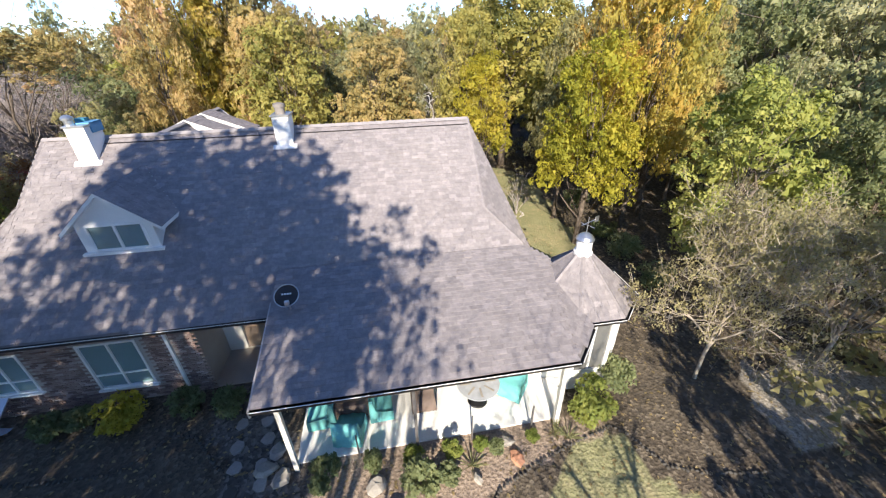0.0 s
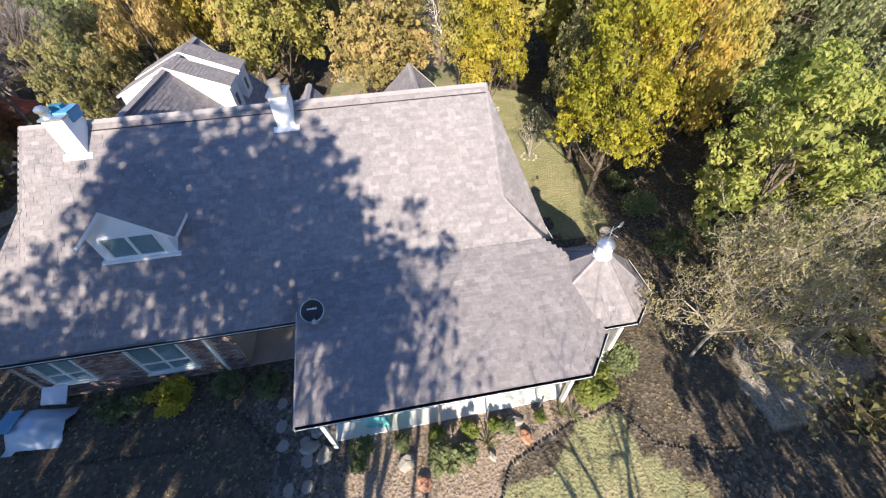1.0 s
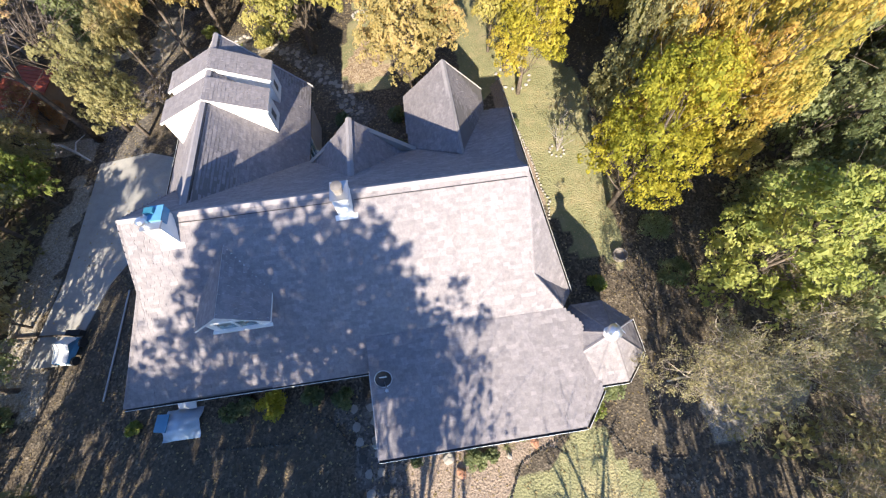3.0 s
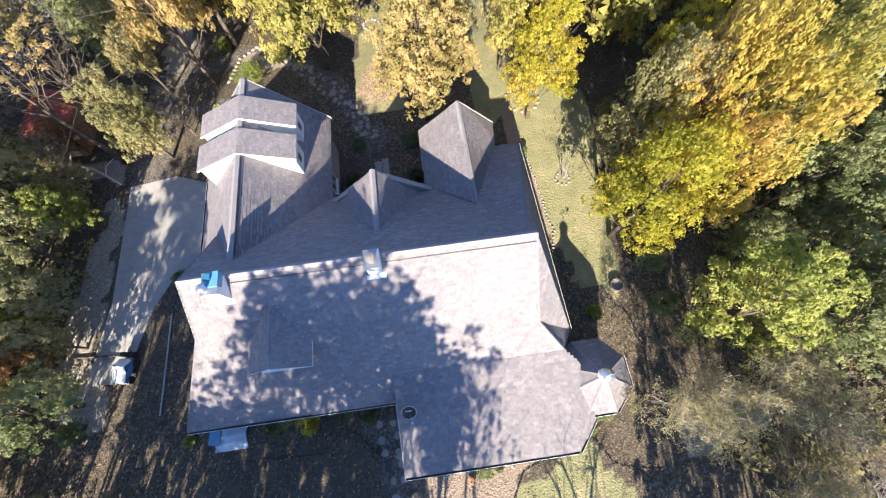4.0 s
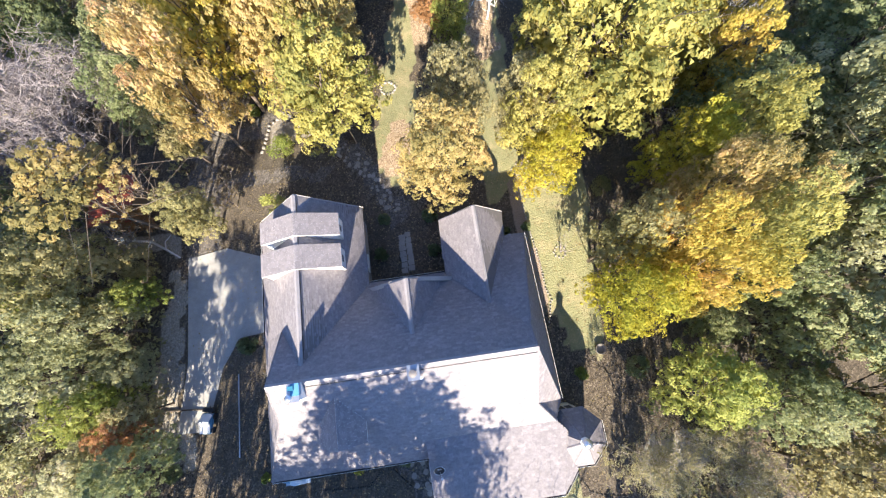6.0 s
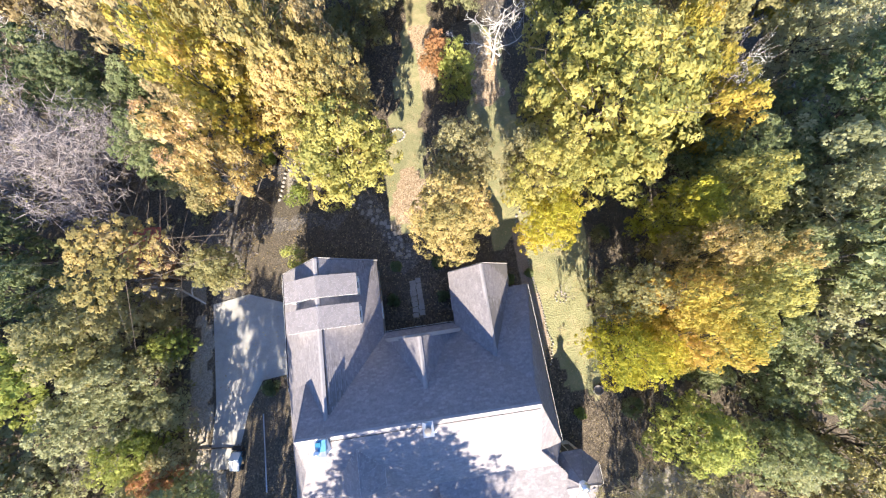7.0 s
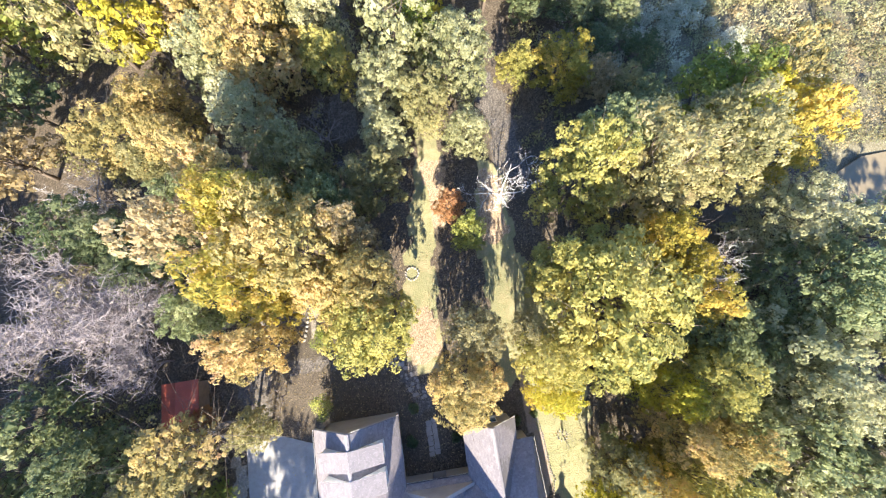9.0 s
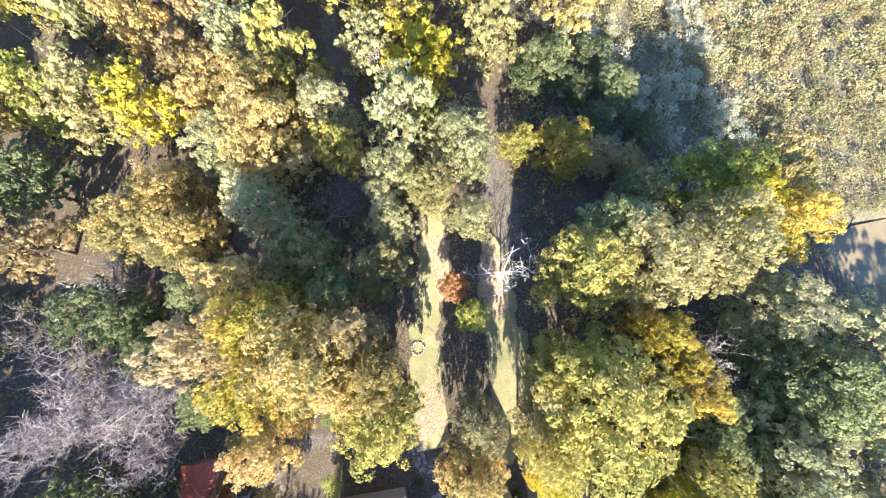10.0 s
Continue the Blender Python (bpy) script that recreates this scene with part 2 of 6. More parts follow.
SHINGLE, SHINGLE_ONE = shingle_material("shingles", False), shingle_material("shingle", True)
BRICK, BRICK_ONE = brick_material("bricks", False), brick_material("brick", True)
MORTAR = plain("mortar", (0.36, 0.33, 0.30), 0.95)
WHITE = plain("white_paint", (0.80, 0.79, 0.76), 0.55, vary=0.10)
CREAM = plain("cream_siding", (0.66, 0.63, 0.58), 0.6, vary=0.12)
UNDER = plain("roof_deck", (0.16, 0.145, 0.14), 0.9)
RIDGE = plain("ridge_cap", (0.30, 0.275, 0.275), 0.85, scale=14)
GUTTER = plain("dark_gutter_metal", (0.045, 0.04, 0.04), 0.45, 0.5)
FLASH = plain("flashing_metal", (0.55, 0.56, 0.58), 0.35, 0.8)
DARKWOOD = plain("grey_stained_wood", (0.13, 0.12, 0.115), 0.8, vary=0.3, scale=12)
TEALCAP = plain("teal_painted_metal", (0.05, 0.22, 0.30), 0.4, 0.3)
RAKE = plain("weathered_rake_paint", (0.40, 0.375, 0.36), 0.7)
STEEL = plain("galvanised_metal", (0.62, 0.63, 0.64), 0.32, 0.9, vary=0.25)
GLASS = glass_material("window_glass", (0.30, 0.45, 0.48))
SCREEN = plain("insect_screen", (0.13, 0.13, 0.125), 0.8)
PATIO = concrete_material("patio_concrete", (0.80, 0.785, 0.75), 0.07)
DRIVE = concrete_material("drive_concrete", (0.40, 0.385, 0.36), 0.28)
TEAL = plain("teal_canvas", (0.16, 0.48, 0.47), 0.8, vary=0.25)
BROWNC = plain("brown_canvas", (0.16, 0.12, 0.10), 0.85, vary=0.25)
WOOD = plain("weathered_wood", (0.30, 0.22, 0.16), 0.85, vary=0.3, scale=12)
IRON = plain("black_iron", (0.03, 0.03, 0.032), 0.5, 0.6)
ROCK = plain("limestone", (0.33, 0.30, 0.26), 0.9, vary=0.3, scale=5, bump=0.5)
REDROCK = plain("red_sandstone", (0.50, 0.25, 0.15), 0.9, vary=0.25, scale=5, bump=0.5)
EDGING = plain("dark_edging_stone", (0.075, 0.068, 0.06), 0.9, vary=0.3, scale=5, bump=0.4)
MOSAIC = plain("mosaic_tile", (0.42, 0.44, 0.47), 0.45, vary=0.3, scale=24)
FLUE = plain("weathered_flue_metal", (0.24, 0.215, 0.195), 0.7, 0.1, vary=0.25)
FLAG = plain("flagstone", (0.34, 0.31, 0.28), 0.9, vary=0.3, scale=4, bump=0.4)
BLUE = plain("blue_tarpaulin", (0.10, 0.28, 0.46), 0.45, vary=0.2)
PALEBLUE = plain("pale_blue_tarpaulin", (0.45, 0.55, 0.66), 0.5, vary=0.2)
RUST = plain("rusty_red_metal", (0.36, 0.085, 0.05), 0.6, 0.1, vary=0.4, scale=5)
RUBBER = plain("black_rubber", (0.025, 0.025, 0.027), 0.8)
CARPAINT = plain("dark_blue_car_paint", (0.02, 0.03, 0.05), 0.2, 0.3, vary=0.1, spec=0.7)
WATER = plain("pond_water", (0.21, 0.172, 0.11), 0.5, 0.0, spec=0.15, bump=0.05)
GROUND = ground_material()
BARK = bark_material("oak_bark", (0.06, 0.045, 0.035), (0.19, 0.155, 0.125))
PALEBARK = bark_material("bleached_bark", (0.50, 0.47, 0.44), (0.76, 0.73, 0.70))
TWIGS = bark_material("brown_twigs", (0.28, 0.235, 0.185), (0.47, 0.405, 0.325))
GREYBARK = bark_material("grey_twigs", (0.215, 0.188, 0.186), (0.375, 0.33, 0.325))
LEAF = {
    "yellowgreen": leaf_material("yellow_green_leaves", (0.23, 0.235, 0.070), (0.42, 0.38, 0.115), (0.555, 0.475, 0.16), (0.58, 0.46, 0.21)),
    "yellow": leaf_material("yellow_leaves", (0.30, 0.30, 0.045), (0.48, 0.43, 0.060), (0.57, 0.47, 0.085), (0.56, 0.43, 0.11)),
    "gold": leaf_material("golden_leaves", (0.27, 0.235, 0.090), (0.49, 0.385, 0.155), (0.60, 0.44, 0.21), (0.61, 0.385, 0.255)),
    "orange": leaf_material("orange_leaves", (0.30, 0.275, 0.060), (0.51, 0.405, 0.09), (0.60, 0.41, 0.115), (0.59, 0.335, 0.14)),
    "green": leaf_material("green_leaves", (0.175, 0.21, 0.095), (0.30, 0.33, 0.160), (0.44, 0.44, 0.23), (0.48, 0.46, 0.28)),
    "deep": leaf_material("deep_green_leaves", (0.105, 0.140, 0.066), (0.19, 0.225, 0.108), (0.30, 0.315, 0.160), (0.34, 0.33, 0.20)),
    "olive": leaf_material("olive_leaves", (0.205, 0.20, 0.090), (0.36, 0.33, 0.150), (0.49, 0.425, 0.21), (0.50, 0.39, 0.24)),
    "pale": leaf_material("pale_green_leaves", (0.26, 0.27, 0.135), (0.43, 0.425, 0.235), (0.56, 0.53, 0.32), (0.57, 0.50, 0.35)),
    "tan": leaf_material("tan_leaves", (0.27, 0.215, 0.115), (0.45, 0.355, 0.19), (0.56, 0.435, 0.26), (0.54, 0.38, 0.25)),
    "khaki": leaf_material("khaki_leaves", (0.260, 0.230, 0.120), (0.410, 0.370, 0.190), (0.510, 0.450, 0.240), (0.490, 0.400, 0.230)),
    "lime": leaf_material("lime_leaves", (0.20, 0.25, 0.060), (0.35, 0.375, 0.105), (0.50, 0.49, 0.15), (0.53, 0.48, 0.19)),
    "silver": leaf_material("silvery_leaves", (0.300, 0.320, 0.215), (0.455, 0.460, 0.335), (0.600, 0.585, 0.455), (0.568, 0.516, 0.400)),
    "rust": leaf_material("rusty_leaves", (0.324, 0.181, 0.085), (0.508, 0.277, 0.135), (0.606, 0.373, 0.194), (0.552, 0.362, 0.213)),
}


# ---- builders ----
class Mesh:
    """Collects points and faces of one mesh."""

    def __init__(self):
        self.v, self.f = [], []

    def face(self, *points):
        k = len(self.v)
        self.v += [tuple(p) for p in points]
        self.f.append(tuple(range(k, k + len(points))))

    def box(self, x0, x1, y0, y1, z0, z1, m=None):
        k = len(self.v)
        pts = [Vector((x, y, z)) for z in (z0, z1) for y in (y0, y1) for x in (x0, x1)]
        self.v += [tuple(m @ p) if m else tuple(p) for p in pts]
        self.f += [tuple(k + i for i in q) for q in ((0, 2, 3, 1), (4, 5, 7, 6), (0, 1, 5, 4), (2, 6, 7, 3), (0, 4, 6, 2), (1, 3, 7, 5))]

    def prism(self, outline, z0, z1):
        """A slab from an outline in plan, anticlockwise; z1 may be a function of x, y."""
        k, n = len(self.v), len(outline)
        top = z1 if callable(z1) else (lambda x, y: z1)
        self.v += [(x, y, z0) for x, y in outline] + [(x, y, top(x, y)) for x, y in outline]
        self.f += [tuple(k + n + i for i in range(n)), tuple(k + n - 1 - i for i in range(n))]
        self.f += [(k + i, k + (i + 1) % n, k + n + (i + 1) % n, k + n + i) for i in range(n)]

    def slab(self, points, down):
        """A sloping plate: the polygon and the same one lower by down."""
        k, n = len(self.v), len(points)
        self.v += [tuple(p) for p in points] + [(p[0], p[1], p[2] - down) for p in points]
        self.f += [tuple(k + i for i in range(n)), tuple(k + 2 * n - 1 - i for i in range(n))]
        self.f += [(k + (i + 1) % n, k + i, k + n + i, k + n + (i + 1) % n) for i in range(n)]

    def tube(self, path, radii, sides=6, cap=True):
        rings = []
        path = [Vector(p) for p in path]
        for i, p in enumerate(path):
            d = (path[min(i + 1, len(path) - 1)] - path[max(i - 1, 0)]).normalized()
            a = d.cross(Vector((0.31, 0.17, 0.93)) if abs(d.z) < 0.9 else Vector((1, 0.2, 0))).normalized()
            b = d.cross(a)
            k = len(self.v)
            for s in range(sides):
                w = 2 * math.pi * s / sides
                self.v.append(tuple(p + (a * math.cos(w) + b * math.sin(w)) * radii[i]))
            rings.append(k)
        for r0, r1 in zip(rings, rings[1:]):
            self.f += [(r0 + s, r0 + (s + 1) % sides, r1 + (s + 1) % sides, r1 + s) for s in range(sides)]
        if cap:
            self.f += [tuple(rings[0] + s for s in reversed(range(sides))), tuple(rings[-1] + s for s in range(sides))]

    def lathe(self, profile, centre=(0, 0), sides=20):
        """A round body from (radius, height) pairs."""
        k = len(self.v)
        for r, z in profile:
            for s in range(sides):
                w = 2 * math.pi * s / sides
                self.v.append((centre[0] + r * math.cos(w), centre[1] + r * math.sin(w), z))
        for i in range(len(profile) - 1):
            self.f += [(k + i * sides + s, k + i * sides + (s + 1) % sides, k + (i + 1) * sides + (s + 1) % sides, k + (i + 1) * sides + s) for s in range(sides)]
        self.f.append(tuple(k + (len(profile) - 1) * sides + s for s in range(sides)))

    def rock(self, cx, cy, cz, rx, ry, rz, rng, turn=0.0):
        """A rough boulder: a low ball with dents."""
        k, rows, cols = len(self.v), 5, 8
        c, s = math.cos(turn), math.sin(turn)
        for i in range(rows + 1):
            a = math.pi * i / rows
            for j in range(cols):
                w = 2 * math.pi * j / cols
                q = 1 + rng.uniform(-0.18, 0.18)
                x, y = rx * math.sin(a) * math.cos(w) * q, ry * math.sin(a) * math.sin(w) * q
                self.v.append((cx + x * c - y * s, cy + x * s + y * c, cz + rz * math.cos(a) * q))
        for i in range(rows):
            self.f += [(k + i * cols + j, k + (i + 1) * cols + j, k + (i + 1) * cols + (j + 1) % cols, k + i * cols + (j + 1) % cols) for j in range(cols)]

    def data(self, name, mat, smooth=False):
        me = bpy.data.meshes.new(name)
        me.from_pydata(self.v, [], self.f)
        if mat:
            me.materials.append(mat)
        if smooth:
            me.polygons.foreach_set("use_smooth", [True] * len(me.polygons))
        return me


def part(name, shape, material, parent, label="", kind="", smooth=False):
    ob = new(name, shape.data(name, material, smooth))
    ob.parent = parent
    return tagged(ob, label=label, kind=kind)


def thing(name, at, label, category, group="", kind="", turn=0.0):
    ob = new(name)
    ob.empty_display_size = 0.2
    ob.matrix_world = pose(*at, 0, 0, turn)
    return tagged(ob, label, category, group, kind)


def solid(name, shape, material, at, label, category, group="", kind="", turn=0.0, smooth=False):
    ob = new(name, shape.data(name, material, smooth))
    ob.matrix_world = pose(*at, 0, 0, turn)
    return tagged(ob, label, category, group, kind)


def smooth_step(a, b, x):
    t = min(1.0, max(0.0, (x - a) / (b - a)))
    return t * t * (3 - 2 * t)


def ground_z(x, y):
    fall = -0.9 * smooth_step(27, 40, y) - 1.5 * smooth_step(40, 80, y) - 1.1 * smooth_step(30, 41, x) * smooth_step(20, 33, y) - 0.5 * smooth_step(41.5, 44, x) * smooth_step(33, 35, y) * smooth_step(43, 41, y)
    near = smooth_step(2, 8, max(-14 - x, x - 7, 4 - y, y - 26, 0.0))
    return fall + 0.10 * near * noise.noise((x * 0.16, y * 0.16, 0.0)) + 0.35 * smooth_step(30, 80, abs(x) + abs(y - 20)) * noise.noise((x * 0.04, y * 0.04, 5.0))


def inside(x, y, outline):
    hit, n = False, len(outline)
    for i in range(n):
        (x0, y0), (x1, y1) = outline[i], outline[(i + 1) % n]
        if (y0 > y) != (y1 > y) and x < (x1 - x0) * (y - y0) / (y1 - y0) + x0:
            hit = not hit
    return hit


def along(x, y, line, width):
    """True where a point lies within width / 2 of a line of points."""
    for (x0, y0), (x1, y1) in zip(line, line[1:]):
        dx, dy = x1 - x0, y1 - y0
        t = min(1, max(0, ((x - x0) * dx + (y - y0) * dy) / (dx * dx + dy * dy)))
        if (x - x0 - t * dx) ** 2 + (y - y0 - t * dy) ** 2 < (width / 2) ** 2:
            return True
    return False


# ---- ground ----
LAWNS = (
    [(5.0, 26.4), (5.4, 18.0), (5.9, 16.6), (6.4, 14.0), (8.6, 11.9), (9.6, 16.0), (9.8, 19.3), (10.4, 22.0), (10.6, 25.0), (9.6, 29.0), (7.6, 32.0), (7.0, 38.0), (6.7, 46.0), (4.6, 47.0), (3.4, 40.0), (3.0, 33.0), (2.8, 27.0), (3.4, 24.2)],
    [(-4.9, 27.2), (-3.0, 26.6), (-1.4, 27.2), (-1.5, 33.0), (-1.0, 40.0), (0.9, 47.0), (1.2, 52.0), (-0.8, 52.0), (-1.9, 46.0), (-3.8, 38.0), (-4.6, 33.0)],
    [(1.6, 4.75), (3.0, 5.2), (3.9, 5.5), (5.2, 5.75), (5.5, 5.4), (6.0, 4.5), (6.6, 2.0), (6.0, -6.0), (-1.0, -6.0), (0.8, 3.2)],
)
PALE = ([(-20.6, 9.2), (-18.9, 9.6), (-19.6, 12.0), (-19.7, 16.4), (-19.6, 22.8), (-20.6, 22.4), (-21.4, 16.0), (-21.8, 11.4)], [(-19.4, 33.6), (-17.8, 33.2), (-17.2, 38.0), (-18.8, 38.6)], [(9.4, 4.6), (12.0, 4.4), (14.5, 5.6), (13.5, 7.4), (10.4, 7.0)], [(-25.0, 24.0), (-21.4, 24.4), (-20.2, 23.4), (-20.4, 25.4), (-22.6, 26.0), (-25.2, 26.0)], [(-21.8, 33.6), (-20.0, 33.8), (-20.2, 36.4), (-21.6, 36.2)], [(-13.8, 31.6), (-10.2, 31.9), (-9.4, 32.6), (-10.6, 34.0), (-12.6, 34.6)])
STRAW = ([(-4.6, 28.0), (-1.6, 27.6), (-1.9, 32.0), (-3.6, 33.0)], [(-1.0, 40.5), (0.9, 40.0), (1.2, 47.0), (-0.8, 47.5)], [(3.6, 38.0), (6.4, 38.0), (6.6, 45.0), (4.4, 45.5)])
BEDS = ([(-3.0, 6.2), (3.9, 6.3), (5.2, 6.9), (5.4, 5.85), (3.9, 5.6), (3.0, 5.25), (1.6, 4.8), (0.7, 3.2), (-2.6, 3.6)], [(5.2, 15.5), (5.9, 16.6), (5.3, 26.5), (4.6, 26.0), (4.8, 21.0)])
TRACKS = (([(-18.2, 23.5), (-18.6, 29.0), (-17.4, 35.0), (-18.4, 44.0), (-22.0, 62.0)], 2.4), ([(-17.0, 32.5), (-12.4, 34.6), (-9.8, 32.6), (-7.7, 31.2), (-5.8, 28.5), (-4.6, 26.6), (-3.7, 24.7)], 1.7), ([(-16.5, 29.2), (-9.0, 28.9)], 0.8), ([(-5.2, 8.4), (-4.1, 6.6), (-3.6, 4.6), (-3.9, 0.0)], 1.6), ([(-9.0, 78.0), (-7.5, 62.0), (-8.5, 52.0)], 2.6), ([(6.0, 58.0), (7.6, 52.0), (8.2, 45.0)], 3.0))
REEDS = ([(27.0, 50.0), (36.0, 46.0), (40.0, 44.0), (44.0, 32.0), (90.0, 20.0), (110.0, 120.0), (24.0, 110.0), (19.0, 66.0)],)


def ground_sheet():
    near, far = np.linspace(-36, 54, 217), np.linspace(-8, 78, 207)
    xs = np.concatenate([[-1800, -700, -300, -150, -90, -60, -44], near, [62, 70, 80, 110, 180, 400, 900, 1900]])
    ys = np.concatenate([[-1800, -700, -300, -120, -60, -25], far, [84, 100, 125, 180, 320, 800, 1900]])
    nx, ny = len(xs), len(ys)
    pts = [(float(x), float(y), ground_z(x, y)) for y in ys for x in xs]
    faces = [(j * nx + i, j * nx + i + 1, (j + 1) * nx + i + 1, (j + 1) * nx + i) for j in range(ny - 1) for i in range(nx - 1)]
    me = bpy.data.meshes.new("ground")
    me.from_pydata(pts, [], faces)
    me.materials.append(GROUND)
    me.polygons.foreach_set("use_smooth", [True] * len(me.polygons))

    def fill(name, test):
        at = me.attributes.new(name, "FLOAT", "POINT")
        at.data.foreach_set("value", [float(-45 < x < 120 and -12 < y < 125 and test(x, y)) for x, y, _ in pts])

    def ragged(x, y):
        return x + 0.8 * noise.noise((x * 0.55, y * 0.55, 2.0)), y + 0.8 * noise.noise((x * 0.55, y * 0.55, 7.0))

    fill("lawn", lambda x, y: any(inside(*ragged(x, y), o) for o in LAWNS))
    fill("straw", lambda x, y: any(inside(*ragged(x, y), o) for o in STRAW))
    fill("mulch", lambda x, y: any(inside(x, y, o) for o in BEDS))
    fill("gravel", lambda x, y: any(along(*ragged(x, y), l, w) for l, w in TRACKS))
    fill("pale", lambda x, y: any(inside(*ragged(x, y), o) for o in PALE))
    fill("reed", lambda x, y: any(inside(x, y, o) for o in REEDS))
    return tagged(new("ground", me), "leaf-littered woodland ground with patches of autumn lawn", "ground", kind="structure")


ground_sheet()

drive = Mesh()
drive.prism([(-19.4, 23.4), (-19.3, 16.0), (-19.9, 11.6), (-18.0, 11.5), (-17.7, 12.6), (-16.9, 15.4), (-15.8, 17.2), (-13.6, 17.4), (-13.8, 22.7), (-16.6, 23.8)], -0.1, 0.045)
solid("driveway", drive, DRIVE, (0, 0, 0), "grey concrete driveway apron beside the garage wing", "driveway", kind="structure")
pond = Mesh()
pond.prism([(42.0, 37.5), (44.5, 35.0), (52.0, 33.5), (62.0, 34.0), (62.0, 40.5), (52.0, 41.8), (46.0, 41.5), (42.8, 40.2)], -4.5, -2.2)
solid("pond", pond, WATER, (0, 0, 0), "muddy brown pond at the edge of the reeds", "pond", kind="structure")

# ---- house ----
house = thing("house", (0, 0, 0), "long brick house with taupe shingle roofs and white trim", "house")
SLOPE_S, SLOPE_N, RIDGE_Y, RIDGE_Z = 0.736, 0.80, 14.08, 6.89


def south(x, y):
    return (x, y, RIDGE_Z - SLOPE_S * (RIDGE_Y - y))


def north(x, y):
    return (x, y, RIDGE_Z - SLOPE_N * (y - RIDGE_Y))


def porch(x, y):
    return (x, y, 2.83 + 0.228 * (y - 5.78))


def shingles(points, rng, keep=None):
    """Courses of tabs over a convex sloping polygon. Returns their wedges as (corners, faces); keep picks some out for a list of their own."""
    pts = [Vector(p) for p in points]
    nrm = Vector((0, 0, 0))
    for i, p in enumerate(pts):
        q = pts[(i + 1) % len(pts)]
        nrm += Vector(((p.y - q.y) * (p.z + q.z), (p.z - q.z) * (p.x + q.x), (p.x - q.x) * (p.y + q.y)))
    nrm.normalize()
    if nrm.z < 0:
        nrm = -nrm
    v = (Vector((0, 0, 1)) - nrm * nrm.z).normalized()
    u = v.cross(nrm)
    o = pts[0]
    flat = [((p - o).dot(u), (p - o).dot(v)) for p in pts]
    base_v = o.dot(v)
    step = 0.14
    v0, v1 = min(b for _, b in flat), max(b for _, b in flat)
    row = math.floor((v0 + base_v) / step)
    joined, single = Mesh(), []
    while row * step - base_v < v1:
        low = row * step - base_v
        mid = min(max(low + step * 0.5, v0 + 0.01), v1 - 0.01)
        cuts = []
        for (a0, b0), (a1, b1) in zip(flat, flat[1:] + flat[:1]):
            if (b0 > mid) != (b1 > mid):
                cuts.append(a0 + (a1 - a0) * (mid - b0) / (b1 - b0))
        row += 1
        if len(cuts) < 2:
            continue
        a, end = min(cuts), max(cuts)
        a -= 0.0
        first = True
        while a < end - 0.02:
            w = rng.uniform(0.18, 0.34) * (rng.uniform(0.3, 1.0) if first else 1.0)
            first = False
            b = min(end, a + w)
            if end - b < 0.06:
                b = end
            lo, hi = max(low, v0), min(low + step * 1.25, v1)
            t = rng.uniform(0.010, 0.022)
            drop = rng.uniform(-0.006, 0.006)
            lo += drop if lo > v0 + 0.02 else 0
            g = 0.003

            def at(uu, vv, h):
                return o + u * uu + v * vv + nrm * h

            corners = [at(a + g, lo, t), at(b - g, lo, t), at(b - g, hi, 0.006), at(a + g, hi, 0.006), at(a + g, lo, 0.001), at(b - g, lo, 0.001)]
            faces = [(0, 1, 2, 3), (4, 5, 1, 0), (4, 0, 3), (1, 5, 2)]
            if keep and keep(corners[0]) and len(single) < 300:
                single.append((corners, faces))
            else:
                k = len(joined.v)
                joined.v += [tuple(c) for c in corners]
                joined.f += [tuple(k + i for i in f) for f in faces]
            a = b
    return joined, single


LOOSE_TABS = []


def roof_slope(polygons, seed, label="", name="roof_slope", keep=None, thick=0.13):
    rng = random.Random(seed)
    deck, tabs = Mesh(), Mesh()
    for poly in polygons:
        deck.slab(poly if newell_up(poly) else poly[::-1], thick)
    ob = part(name, deck, UNDER, house, label or "taupe asphalt shingle roof slope")
    for poly in polygons:
        joined, single = shingles(poly, rng, keep)
        k = len(tabs.v)
        tabs.v += joined.v
        tabs.f += [tuple(k + i for i in f) for f in joined.f]
        LOOSE_TABS.extend((ob, s) for s in single)
    part("shingle_field", tabs, SHINGLE, ob, kind="stuff")
    return ob


def newell_up(poly):
    return sum((p[0] - q[0]) * (p[1] + q[1]) for p, q in zip(poly, poly[1:] + poly[:1])) > 0


A, B = (1.15, RIDGE_Y, RIDGE_Z), north(1.15, 16.78)
RL, RR = (-10.87, RIDGE_Y, RIDGE_Z), (2.93, RIDGE_Y, RIDGE_Z)
WKS, WS, VW, WN = south(-10.87, 12.1), south(-12.5, 8.72), north(-10.87, 16.86), (-12.7, 16.4, 2.82)
SK, VS, NK = south(2.84, 11.0), south(3.83, 9.82), (2.95, 15.17, 6.0)
ES, EN, VN = (4.66, 10.7, 2.70), (4.4, 21.15, 2.72), (3.1, 21.15, 2.74)
LS, LN, LSE, LNE = north(-9.3, 14.83), (-9.26, 24.38, 6.29), north(-6.0, 19.15), (-5.97, 24.36, 2.86)
LNW = (-12.7, 24.36, 2.82)
RWN, RWNW, RWSW, RWE = (1.16, 22.78, 4.74), (-0.95, 22.78, 2.72), north(-1.1, 19.15), (3.27, 22.78, 2.64)
MN, MS, MW, ME = (-3.42, 18.72, 5.66), north(-3.42, 15.62), (-5.9, 18.76, 2.92), (-1.15, 18.76, 2.92)
VAL, NOT = porch(4.45, 9.2), (4.76, 6.88, 2.80)

